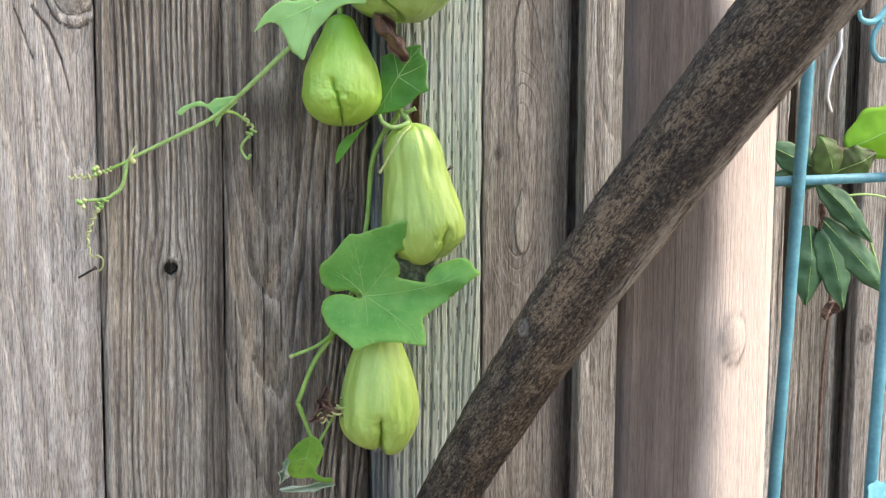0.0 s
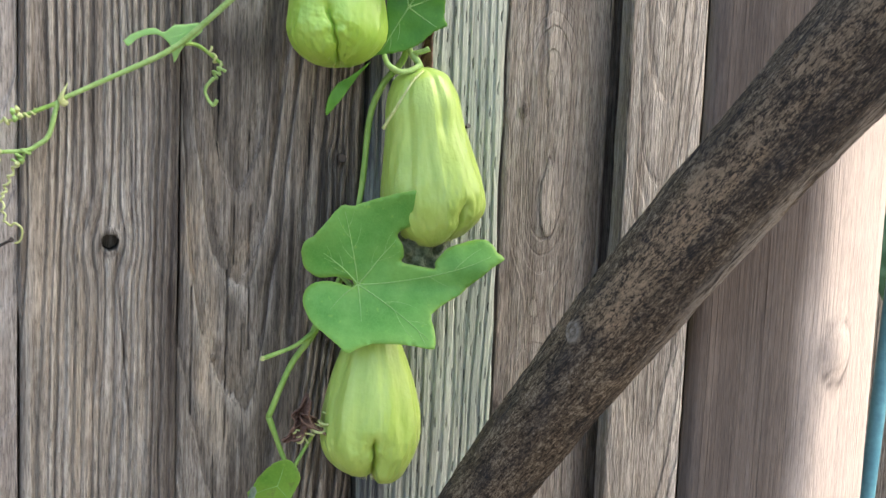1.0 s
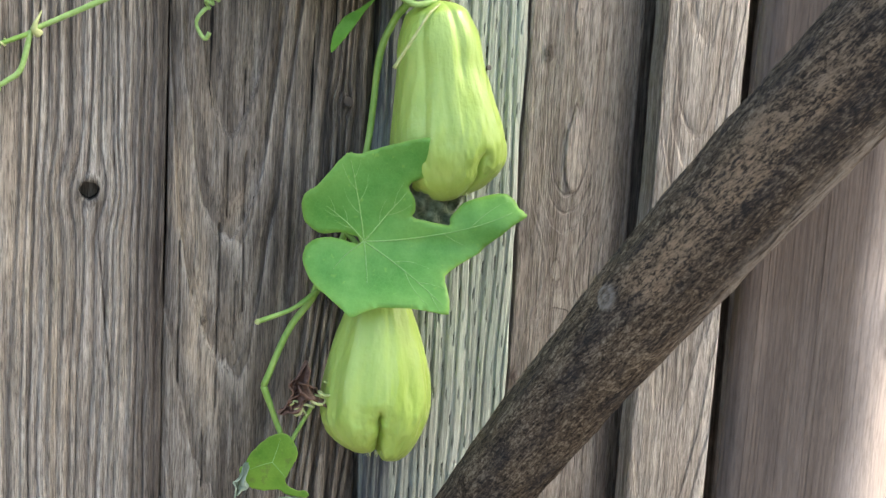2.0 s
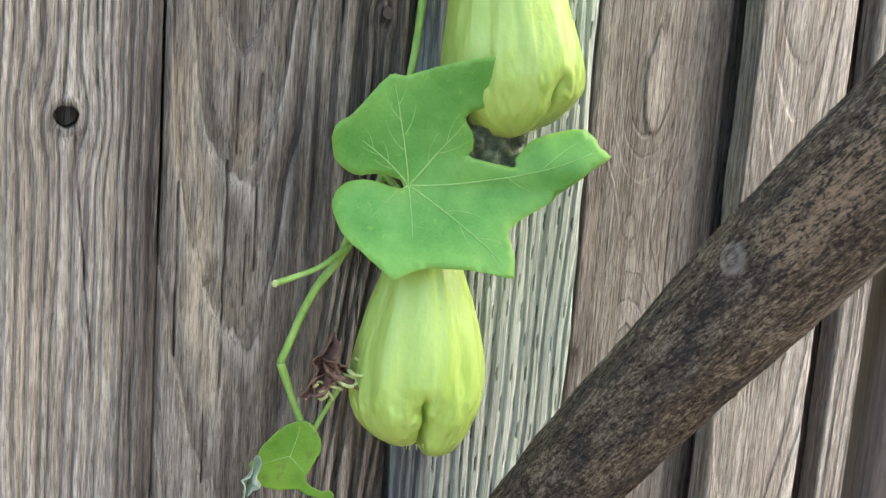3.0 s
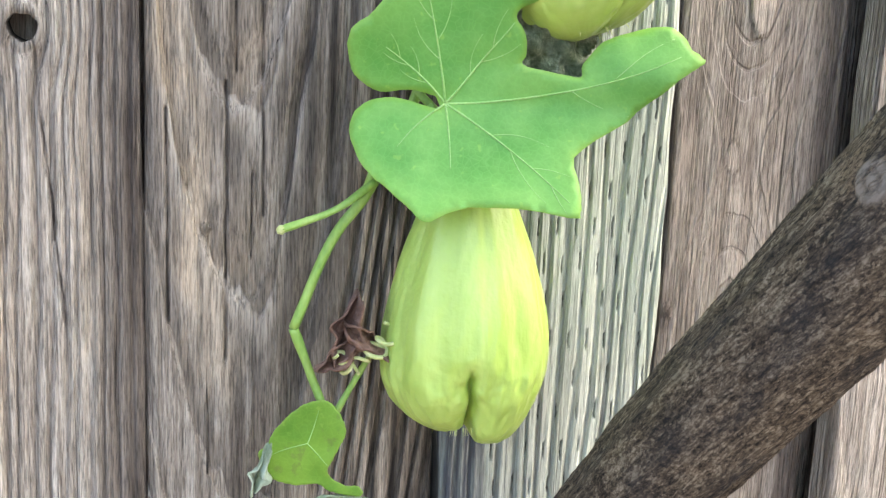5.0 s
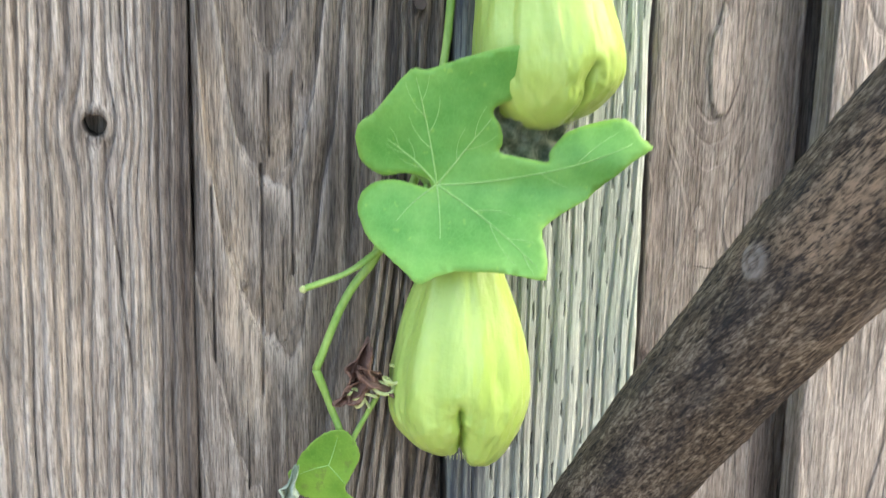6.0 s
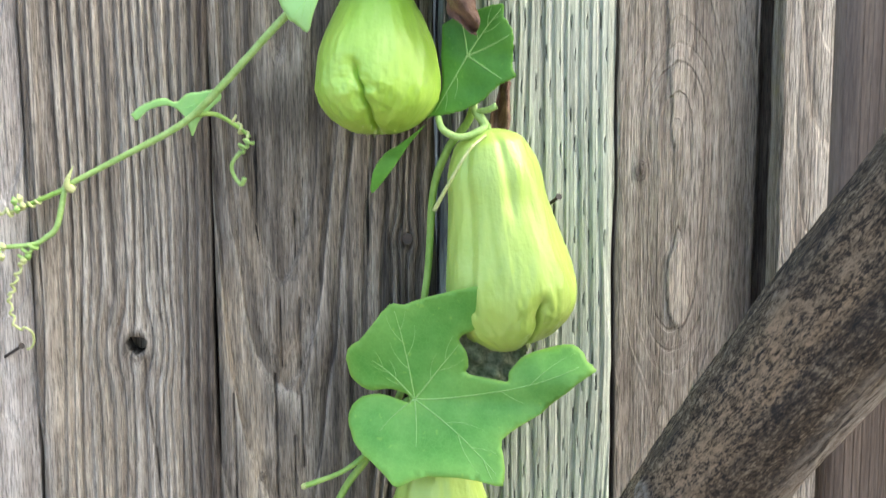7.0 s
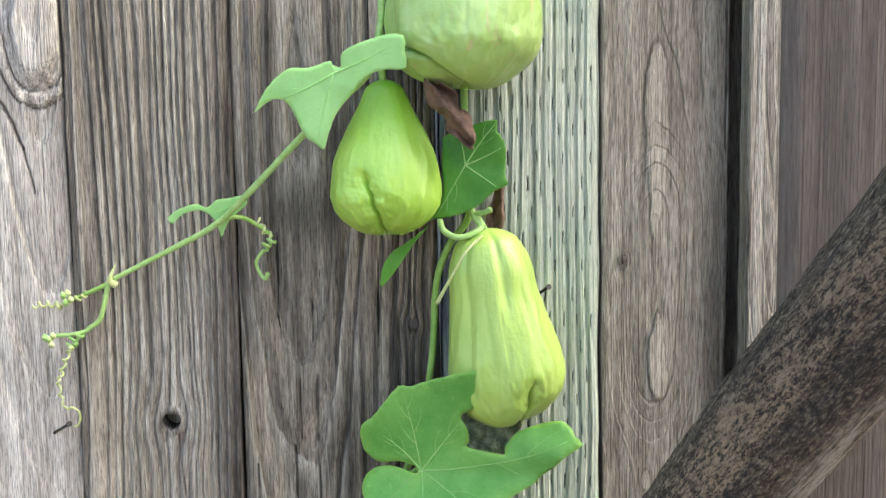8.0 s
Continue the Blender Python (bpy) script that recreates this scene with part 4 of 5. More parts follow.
def spines(count, rmax, length, seed):
    """Short soft bristles round the blossom end."""
    rnd = np.random.RandomState(seed)
    bm = bmesh.new()
    for _ in range(count):
        a, q = rnd.uniform(-1.1, 1.1), rnd.uniform(0.1, 0.55)
        p = Vector((math.sin(a) * q * rmax, -math.cos(a) * q * rmax, -length * (0.995 - 0.10 * q)))
        d = (p - Vector((0, 0, -length * 0.75))).normalized()
        bmesh.ops.create_cone(bm, segments=5, radius1=0.0003, radius2=0.00005, depth=0.004,
                              matrix=Matrix.Translation(p + d * 0.001) @ d.to_track_quat('Z', 'Y').to_matrix().to_4x4())
    return bm


def chayote(top, lean, turn, length, profile, furrows, cleft, material, label, seed):
    ob = part("chayote", fruit_mesh(length, profile, furrows, cleft, seed=seed), material)
    ob.matrix_world = Matrix.Translation(top) @ Euler((radians(lean[0]), radians(lean[1]), radians(turn))).to_matrix().to_4x4()
    tagged(ob, label, "chayote", "chayotes on the vine")
    part("bristles", spines(14, max(profile), length, seed), TENDRIL, ob, "short pale bristles at the blossom end")
    return ob


# upper large one, seen from its blossom end
chayote((0.0175, -0.0500, 1.5760), (-4, 0), 0, 0.110, [0.016, 0.031, 0.0445, 0.0505, 0.0515, 0.050, 0.046], [(0.9, 0.06, 0.25, 0.5, 1.0), (-1.3, 0.05, 0.2, 0.3, 1.0)], (0.0, 0.012, 0.0036, 0.50, -1.75, 0.004), FRUIT_SCAR, "large pale green chayote with tan scars hanging on its vine", 3)
# fresh green one, pear shaped
chayote((-0.0345, -0.0410, 1.4735), (-3, 0), 0, 0.1045, [0.010, 0.0175, 0.0270, 0.0345, 0.0376, 0.0374, 0.0345], [(1.9, 0.05, 0.3, 0.3, 1.0), (-1.9, 0.05, 0.3, 0.3, 1.0)], (-0.08, 0.0085, 0.0022, 0.53, -0.30, 0.0), FRUIT_GREEN, "bright green pear shaped chayote hanging beside a folded leaf", 8)
# long ribbed one
chayote((0.0305, -0.0440, 1.3730), (-1, -8), 0, 0.1375, [0.017, 0.0270, 0.0300, 0.0345, 0.0392, 0.0398, 0.037], [(0.22, 0.10, 0.14, -0.1, 0.42), (-0.72, 0.06, 0.14, 0.0, 0.85), (-0.28, 0.035, 0.10, 0.30, 0.8), (0.62, 0.035, 0.12, 0.25, 0.75), (1.1, 0.05, 0.25, 0.1, 0.7)], (0.35, 0.0120, 0.0026, 0.69, 0.06, -0.003), FRUIT, "long ribbed pale green chayote hanging above a torn leaf", 13)
# lowest one, under the large leaf
chayote((0.0010, -0.0440, 1.1880), (-2, 0), 0, 0.1305, [0.012, 0.0210, 0.0290, 0.0350, 0.0383, 0.0384, 0.0365], [(-0.55, 0.04, 0.16, 0.0, 0.85), (0.45, 0.035, 0.15, 0.0, 0.75), (0.02, 0.022, 0.12, 0.1, 0.6), (-1.15, 0.045, 0.18, 0.1, 0.9), (1.05, 0.035, 0.18, 0.1, 0.9)], (-0.05, 0.0145, 0.0028, 0.65, -0.12, 0.0085), FRUIT, "pale yellow green chayote hanging below the large leaf", 21)

# ---- leaves ----
def inside(loop, x, z):
    """Which of the points lie within the closed loop."""
    ax, az = loop[:, 0][:, None], loop[:, 1][:, None]
    bx, bz = np.roll(loop[:, 0], -1)[:, None], np.roll(loop[:, 1], -1)[:, None]
    cross = (az > z) != (bz > z)
    at = ax + (z - az) / np.where(np.abs(bz - az) < 1e-12, 1e-12, bz - az) * (bx - ax)
    return (cross & (x < at)).sum(0) % 2 == 1


def leaf(parent, centre, outline, depth, material, veins=(), label="", n_ang=190, ruffle=0.0012, seed=0, name="leaf", vein_r=0.00055, ragged=0.018):
    """A lobed blade round the point where its stalk joins. outline: (degrees, millimetres) in the upright plane.
    depth(dx, dz): how far the blade stands in y from the centre."""
    pts = np.array([(math.cos(radians(a)) * r * 0.001, math.sin(radians(a)) * r * 0.001) for a, r in outline])
    loop = spline([(p[0], p[1], 0) for p in np.vstack([pts, pts[:1]])], n_ang + 1)[:-1, :2]
    loop = loop * (1 + ragged * rough_noise(np.arange(n_ang) * 0.9, np.zeros(n_ang), seed))[:, None]
    size = np.ptp(loop, axis=0)
    h = max(size) / 46
    gx, gz = np.meshgrid(np.arange(loop[:, 0].min(), loop[:, 0].max(), h), np.arange(loop[:, 1].min(), loop[:, 1].max(), h))
    gx = (gx + 0.5 * h * (np.arange(gx.shape[0]) % 2)[:, None]).ravel()
    gz = gz.ravel()
    far = np.sqrt(((gx[:, None] - loop[None, :, 0]) ** 2 + (gz[:, None] - loop[None, :, 1]) ** 2).min(1))
    keep = inside(loop, gx, gz) & (far > 0.6 * h)
    flat = [Vector((float(x), float(z))) for x, z in loop] + [Vector((float(x), float(z))) for x, z in zip(gx[keep], gz[keep])]
    flat, _, faces, *_ = geometry.delaunay_2d_cdt(flat, [(j, (j + 1) % n_ang) for j in range(n_ang)], [], 1, 1e-7)
    reach = 0.42 * math.sqrt(size[0] * size[1])
    verts, rim = [], []
    for p in flat:
        e = min(1.0, float(np.sqrt(((loop - (p.x, p.y)) ** 2).sum(1).min())) / reach)
        y = depth(p.x, p.y) + ruffle * float(fractal(np.array(p.x * 55 + seed), np.array(p.y * 55), seed, 2)) * (1.4 - e)
        verts.append((p.x, y, p.y))
        rim.append(1 - e)
    me = mesh_of(name, verts, [tuple(reversed(f)) for f in faces])
    me.attributes.new("rim", 'FLOAT', 'POINT').data.foreach_set("value", np.array(rim, np.float32))
    ob = part(name, me, material, parent, label)
    ob.location = centre
    mod = ob.modifiers.new("thickness", 'SOLIDIFY')
    mod.thickness, mod.offset = 0.0004, 0

    def on_blade(x, z, proud):
        e = min(1.0, float(np.sqrt(((loop - (x, z)) ** 2).sum(1).min())) / reach)
        return (x, depth(x, z) + ruffle * float(fractal(np.array(x * 55 + seed), np.array(z * 55), seed, 2)) * (1.4 - e) - proud, z)

    def within(line):
        ok = inside(loop * 0.99, np.array([p[0] for p in line]), np.array([p[2] for p in line]))
        k = len(line) if ok[1:].all() else 1 + int(np.argmin(ok[1:]))
        return line[:k]
    pale = VEIN_LIGHT if material is LEAF_LIGHT else VEIN
    for a, r, bend in veins:
        line = within([on_blade(math.cos(radians(a + bend * k)) * r * k * 0.001, math.sin(radians(a + bend * k)) * r * k * 0.001, 0.0004) for k in np.linspace(0.0, 1.0, 13)])
        if len(line) < 4:
            continue
        part("vein", tube(line, [vein_r, vein_r * 0.35], 24, 6), pale, ob, "pale raised vein")
        if r < 30:
            continue
        for s0, turn in ((0.34, 46), (0.48, -44), (0.64, 38), (0.78, -36)):
            w0 = radians(a + bend * s0)
            bx, bz = math.cos(w0) * r * s0 * 0.001, math.sin(w0) * r * s0 * 0.001
            twig = []
            for k in np.linspace(0, 1, 7):
                w = w0 + radians(turn * (1 - 0.45 * k))
                twig.append(on_blade(bx + math.cos(w) * r * 0.36 * k * 0.001, bz + math.sin(w) * r * 0.36 * k * 0.001, 0.0002))
            twig = within(twig)
            if len(twig) > 3:
                part("vein", tube(twig, [vein_r * 0.5, vein_r * 0.16], 10, 5), pale, ob)
    return ob


vine = tagged(new("chayote_vine"), "climbing chayote vine with pale stems, lobed leaves and curly tendrils", "vine")


def main_depth(x, z):
    if z < 0:
        return -0.30 * x + 0.62 * z
    return (-0.30 + 0.21 * float(ease(0.01, 0.05, z))) * x - 0.05 * z - 0.30 * max(0.0, z - 0.018) * math.exp(-((x - 0.035) / 0.030) ** 2)


leaf(vine, (-0.0150, -0.0550, 1.2105),
     [(143, 5), (160, 15), (172, 27), (166, 37), (158, 43), (144, 50), (130, 49), (107, 59), (102, 61), (94, 60), (81, 67), (69, 76), (63, 82), (58, 75), (54, 67), (52, 58), (56, 50),
      (54, 46), (44, 43), (35, 39), (30, 36), (18, 48), (14, 57), (19, 60), (24, 71), (23, 87), (21, 100), (17, 104), (13, 107), (12, 109), (11, 104), (8, 93), (358, 76), (341, 55), (329, 60), (322, 64),
      (318, 63), (304, 48), (276, 41), (256, 48), (247, 46), (223, 44), (209, 44), (193, 41), (182, 33), (176, 21), (193, 7), (227, 3)],
     main_depth, LEAF, [(3, 108, 12), (329, 64, -8), (52, 48, 2), (98, 56, 4), (128, 34, 10), (276, 26, -6), (212, 28, 8)],
     "large mid green lobed leaf with a torn upper edge", seed=4, vein_r=0.00055, ragged=0.010)
leaf(vine, (0.0333, -0.0535, 1.2399), [(148, 27), (123, 23), (91, 22), (50, 16), (13, 21), (2, 24), (334, 20), (308, 24), (278, 21), (239, 19), (224, 21), (176, 21)],
     lambda x, z: 0.25 * x + 0.004 * math.sin(x * 400 + z * 130) * math.sin(z * 330), DRY_GREY, (), "grey withered remains of eaten leaf tissue", ruffle=0.0035, seed=7, name="withered_patch", ragged=0.05)
leaf(vine, (-0.0662, -0.0840, 1.4774), [(205, 57), (191, 43), (174, 29), (167, 16), (109, 8), (88, 5), (41, 6), (64, 14), (46, 26), (33, 43), (26, 49), (16, 47), (3, 45), (3, 32), (354, 21), (311, 17), (273, 25), (264, 37), (261, 48), (254, 46), (245, 44), (228, 37), (211, 35), (202, 42)],
     lambda x, z: -0.2 * z - 0.15 * x, LEAF_LIGHT, [(210, 46, -6), (252, 42, 3), (20, 40, 4)], "light green young leaf with pointed lobes", seed=12, ragged=0.008)
leaf(vine, (0.0180, -0.0500, 1.4163), [(128, 23), (102, 24), (75, 28), (56, 36), (47, 31), (31, 30), (11, 27), (344, 27), (336, 30), (316, 25), (284, 28), (257, 34), (239, 42), (237, 44), (233, 25), (179, 15)],
     lambda x, z: -0.35 * x + 0.1 * z, LEAF_DARK, [(240, 38, 0), (58, 33, -4), (20, 26, 6), (95, 22, 4), (325, 24, 0)], "deep green folded leaf", seed=15, ragged=0.012)
leaf(vine, (-0.0260, -0.0400, 1.3550), [(46, 29), (42, 13), (256, 8), (237, 24), (210, 14), (141, 6), (66, 10)],
     lambda x, z: 0.1 * x, LEAF_DARK, (), "deep green leaf tip behind the fruit", seed=16)
leaf(vine, (-0.0699, -0.0450, 1.0542), [(74, 22), (62, 22), (44, 20), (23, 18), (357, 14), (329, 13), (306, 15), (304, 20), (312, 26), (320, 29), (318, 33), (312, 32), (295, 25), (283, 20), (258, 21), (236, 23), (219, 24), (202, 23), (192, 22), (187, 18), (167, 16), (139, 15), (117, 16), (93, 19)],
     lambda x, z: -0.25 * x - 5.0 * x * x, LEAF_YOUNG, [(70, 17, 4), (196, 19, 6), (312, 27, 0)], "small curled green leaf", seed=18, ragged=0.012, vein_r=0.00026)
leaf(vine, (-0.1454, -0.026, 1.3876), [(188, 39), (180, 32), (166, 19), (169, 11), (118, 8), (64, 9), (34, 17), (15, 17), (355, 11), (311, 8), (278, 11), (263, 19), (253, 14), (222, 9), (180, 15), (185, 27), (194, 36)],
     lambda x, z: -0.3 * z, LEAF_LIGHT, [(196, 34, -8), (30, 12, 0), (262, 16, 0)], "tiny light green leaf on the side shoot", seed=20, ragged=0.006, vein_r=0.0003)


def stem(points, radii, material=STEM, name="stem", label="", n=40, lumpy=0.08, sides=8):
    return part(name, tube(points, radii, n, sides, lumpy, len(points)), material, vine, label)


# side shoot to the left and its curly tips
stem([(-0.0110, -0.0300, 1.9326), (-0.0216, -0.0400, 1.7616), (-0.0311, -0.0500, 1.6103), (-0.0350, -0.0500, 1.5245), (-0.0375, -0.0550, 1.5025), (-0.0430, -0.0660, 1.4790), (-0.0875, -0.0620, 1.4385), (-0.1270, -0.0420, 1.3990), (-0.1520, -0.0300, 1.3770), (-0.1880, -0.0200, 1.3580), (-0.2280, -0.0120, 1.3380)],
     [0.0026, 0.0025, 0.0024, 0.0024, 0.0022, 0.0018], STEM_PALE, "side_shoot", "pale green side shoot", 90)
stem([(-0.2280, -0.0120, 1.3380), (-0.2340, -0.0120, 1.3140), (-0.2420, -0.0110, 1.3060), (-0.2500, -0.0110, 1.3020), (-0.2670, -0.0100, 1.3005)], [0.0020, 0.0018, 0.0015], STEM_PALE, "shoot_tip")
stem([(-0.2280, -0.0120, 1.3365), (-0.2400, -0.0120, 1.3315), (-0.2530, -0.0120, 1.3260)], [0.0017, 0.0014], STEM, "shoot_tip")
stem(coil((-0.2500, -0.0120, 1.3270), (-0.2430, -0.0130, 1.3310), 2.0, 0.0022), [0.0009, 0.0006], TENDRIL, "tendril", n=40, sides=6)
stem([(-0.2530, -0.0120, 1.3255), (-0.2580, -0.0130, 1.3235), (-0.2630, -0.0120, 1.3225)], [0.0012, 0.0011], TENDRIL, "shoot_tip", n=12)
stem(coil((-0.2610, -0.0120, 1.3225), (-0.2810, -0.0120, 1.3225), 3.4, 0.0024), [0.0011, 0.0007], TENDRIL, "tendril", n=80, sides=6)
stem(coil((-0.2490, -0.0110, 1.3020), (-0.2570, -0.0110, 1.2930), 2.6, 0.0034), [0.0012, 0.0010], STEM_PALE, "tendril", n=60, sides=6)
stem(coil((-0.2560, -0.0110, 1.2920), (-0.2660, -0.0110, 1.2700), 3.5, 0.0018), [0.0010, 0.0009], TENDRIL, "tendril", n=110, sides=6)
stem(coil((-0.2660, -0.0110, 1.2700), (-0.2640, -0.0110, 1.2510), 2.5, 0.0014), [0.0009, 0.0008], TENDRIL, "tendril", n=80, sides=6)
stem([(-0.2640, -0.0110, 1.2510), (-0.2600, -0.0110, 1.2480), (-0.2575, -0.0130, 1.2500), (-0.2530, -0.0120, 1.2465), (-0.2525, -0.0110, 1.2410), (-0.2545, -0.0100, 1.2365), (-0.2575, -0.0090, 1.2350)], [0.0009, 0.0008], TENDRIL, "tendril", n=40, sides=6)
stem([(-0.1470, -0.0300, 1.3820), (-0.1330, -0.0240, 1.3820), (-0.1200, -0.0210, 1.3740), (-0.1130, -0.0200, 1.3680)], [0.0017, 0.0014, 0.0010], STEM, "tendril", n=24)
stem(coil((-0.1230, -0.0200, 1.3800), (-0.1130, -0.0200, 1.3660), 2.6, 0.0026), [0.0009, 0.0010], TENDRIL, "tendril", n=70, sides=6)
stem(coil((-0.1130, -0.0200, 1.3660), (-0.1190, -0.0200, 1.3590), 2.2, 0.0030), [0.0011, 0.0012], STEM_PALE, "tendril", n=60, sides=6)
stem([(-0.1190, -0.0200, 1.3590), (-0.1240, -0.0190, 1.3530), (-0.1250, -0.0180, 1.3480), (-0.1225, -0.0190, 1.3420), (-0.1190, -0.0200, 1.3390), (-0.1170, -0.0215, 1.3430)], [0.0014, 0.0012, 0.0016], STEM_PALE, "tendril", n=40)
stem([(-0.2230, -0.0130, 1.3360), (-0.2260, -0.0160, 1.3400), (-0.2215, -0.0170, 1.3510)], [0.0030, 0.0022, 0.0003], TENDRIL, "bud", n=16)
for k, (bx, by, bz) in enumerate(((-0.2560, -0.013, 1.3310), (-0.2590, -0.014, 1.3295), (-0.2540, -0.014, 1.3265), (-0.2575, -0.014, 1.3245), (-0.2680, -0.012, 1.3010), (-0.2710, -0.013, 1.2990), (-0.2690, -0.013, 1.2950), (-0.2735, -0.012, 1.3000), (-0.2560, -0.012, 1.2925), (-0.2530, -0.012, 1.2950))):
    stem([(bx, by, bz - 0.0026), (bx + 0.0006, by - 0.0008, bz), (bx - 0.0006, by, bz + 0.0026)], [0.0008, 0.0024, 0.0006], STEM_PALE if k % 2 else TENDRIL, "bud", "", 9, 0.3, 7)
# the main stem from above, behind the fruits and down to the low leaf
stem([(0.0317, -0.0280, 1.9320), (0.0265, -0.0260, 1.7091), (0.0190, -0.0220, 1.5620), (0.0195, -0.0280, 1.4640), (0.0195, -0.0300, 1.4360), (0.0225, -0.0350, 1.3855), (0.0080, -0.0260, 1.3600), (-0.0010, -0.0220, 1.3330), (-0.0060, -0.0200, 1.2730), (-0.0190, -0.0240, 1.2160), (-0.0410, -0.0360, 1.1730), (-0.0600, -0.0370, 1.1460), (-0.0760, -0.0360, 1.1060)],
     [0.0028, 0.0027, 0.0026, 0.0025, 0.0024, 0.0024, 0.0023], STEM, "main_stem", "long pale green main stem", 120)
stem([(-0.0760, -0.0360, 1.1060), (-0.0690, -0.0360, 1.0870), (-0.0630, -0.0380, 1.0710)], [0.0025, 0.0021, 0.0020], STEM, "main_stem", "", 20)
stem([(-0.0575, -0.0360, 1.0570), (-0.0555, -0.0400, 1.0680), (-0.0440, -0.0420, 1.0900), (-0.0390, -0.0460, 1.1020)], [0.0017, 0.0015, 0.0012], STEM, "side_shoot", "", 24)
stem([(-0.0410, -0.0380, 1.1730), (-0.0600, -0.0450, 1.1620), (-0.0830, -0.0470, 1.1540)], [0.0021, 0.0016, 0.0018], STEM, "leaf_stalk_stub", "cut leaf stalk with a pale end", 20)
stem([(-0.0820, -0.0470, 1.1543), (-0.0836, -0.0471, 1.1538), (-0.0852, -0.0472, 1.1533)], [0.0019, 0.0021, 0.0012], TENDRIL, "cut_end", "dry whitish cut end", 8, 0.15)
stem([(-0.0440, -0.0360, 1.1710), (-0.0360, -0.0400, 1.1920), (-0.0180, -0.0500, 1.2090)], [0.0020, 0.0018], STEM, "leaf_stalk", "", 20)
stem([(0.0005, -0.0520, 1.3805), (0.0030, -0.0560, 1.3735), (0.0120, -0.0570, 1.3690), (0.0220, -0.0550, 1.3710), (0.0280, -0.0500, 1.3750), (0.0230, -0.0450, 1.3835), (0.0215, -0.0420, 1.3930)], [0.0020, 0.0022, 0.0024, 0.0022], STEM_PALE, "fruit_stalk", "curved pale green fruit stalk", 40)
stem([(0.0320, -0.0440, 1.3690), (0.0300, -0.0460, 1.3750), (0.0260, -0.0460, 1.3815)], [0.0024, 0.0020], STEM_PALE, "fruit_stalk", "", 14)
stem([(0.0240, -0.0460, 1.3835), (0.0300, -0.0500, 1.3845), (0.0350, -0.0520, 1.3870)], [0.0015, 0.0019, 0.0022], STEM_PALE, "flower_bud", "small yellow green flower bud", 14)
stem([(0.0280, -0.0600, 1.3700), (0.0170, -0.0720, 1.3620), (0.0060, -0.0720, 1.3440), (-0.0030, -0.0680, 1.3270)], [0.0010, 0.0009, 0.0014], TENDRIL, "dried_stalk", "thin pale stalk stub", 24)
stem([(-0.0350, -0.0440, 1.4690), (-0.0360, -0.0440, 1.4855), (-0.0360, -0.0470, 1.5055)], [0.0026, 0.0022], STEM, "fruit_stalk", "", 14)
stem([(0.0208, -0.0480, 1.5749), (0.0216, -0.0400, 1.5986), (0.0251, -0.0260, 1.6380)], [0.0030, 0.0024], STEM, "fruit_stalk", "", 14)
stem([(-0.0010, -0.0460, 1.1840), (-0.0080, -0.0380, 1.1980), (-0.0210, -0.0260, 1.2130)], [0.0024, 0.0020], STEM, "fruit_stalk", "", 14)


def crumpled(name, centre, size, turn, label, seed, parent=vine, material=DRY, fold=1.0):
    """A crumpled dead leaf or flower: a sheet folded by noise."""
    n = 26
    g = np.linspace(-1, 1, n)
    X, Z = np.meshgrid(g, g)
    w = np.sqrt(np.clip(1.05 - Z ** 2, 0.03, 1)) * (0.75 + 0.35 * rough_noise(X * 0 + 1, Z * 3, seed))
    x = X * w * size[0] * (0.75 + 0.2 * np.sin(Z * 4 + seed))
    y = size[2] * (np.sin(X * 3.4 + fold * Z * 1.7 + seed) + 0.6 * fractal(X * 1.6, Z * 1.6, seed, 3))
    z = Z * size[1] + 0.12 * size[1] * fractal(X * 2, Z * 2, seed + 4, 2)
    ob = part(name, mesh_of(name, np.stack([x.ravel(), y.ravel(), z.ravel()], 1), grid_faces(n, n)), material, parent, label)
    ob.matrix_local = pose(*centre, 0, turn, 0)
    m = ob.modifiers.new("thickness", 'SOLIDIFY')
    m.thickness, m.offset = 0.0007, 0
    return ob


crumpled("leaf_underside", (-0.0905, -0.0450, 1.0430), (0.0060, 0.011, 0.0040), 20, "whitish mildewed curled leaf edge", 3, material=LEAF_BACK)
crumpled("leaf_underside", (-0.0690, -0.0500, 1.0265), (0.006, 0.024, 0.003), 88, "whitish mildewed curled leaf edge", 8, material=LEAF_BACK)
crumpled("dead_leaf", (0.0085, -0.0700, 1.4520), (0.015, 0.024, 0.007), -34, "crumpled dry brown leaf", 5)
crumpled("dead_leaf", (0.0410, -0.0250, 1.3840), (0.010, 0.018, 0.004), 10, "curled dry brown leaf", 9)
crumpled("dead_flower", (-0.0535, -0.0480, 1.1080), (0.012, 0.016, 0.006), 20, "shrivelled brown flower", 2)
crumpled("dead_flower", (-0.0460, -0.0520, 1.1040), (0.010, 0.012, 0.005), -50, "shrivelled brown flower", 6)
crumpled("dead_flower", (-0.0560, -0.0480, 1.0970), (0.009, 0.012, 0.005), 60, "shrivelled brown flower", 15)
stem(coil((-0.0420, -0.0500, 1.0990), (-0.0370, -0.0560, 1.1100), 1.8, 0.0055, 14), [0.0012, 0.0009], TENDRIL, "tendril", n=50, sides=6)
stem(coil((-0.0530, -0.0460, 1.0900), (-0.0595, -0.0520, 1.0985), 2.4, 0.0032, 14), [0.0011, 0.0008], TENDRIL, "tendril", n=50, sides=6)
stem(coil((-0.0390, -0.0460, 1.1020), (-0.0500, -0.0520, 1.0900), 2.0, 0.0040, 14), [0.0011, 0.0008], TENDRIL, "tendril", n=50, sides=6)

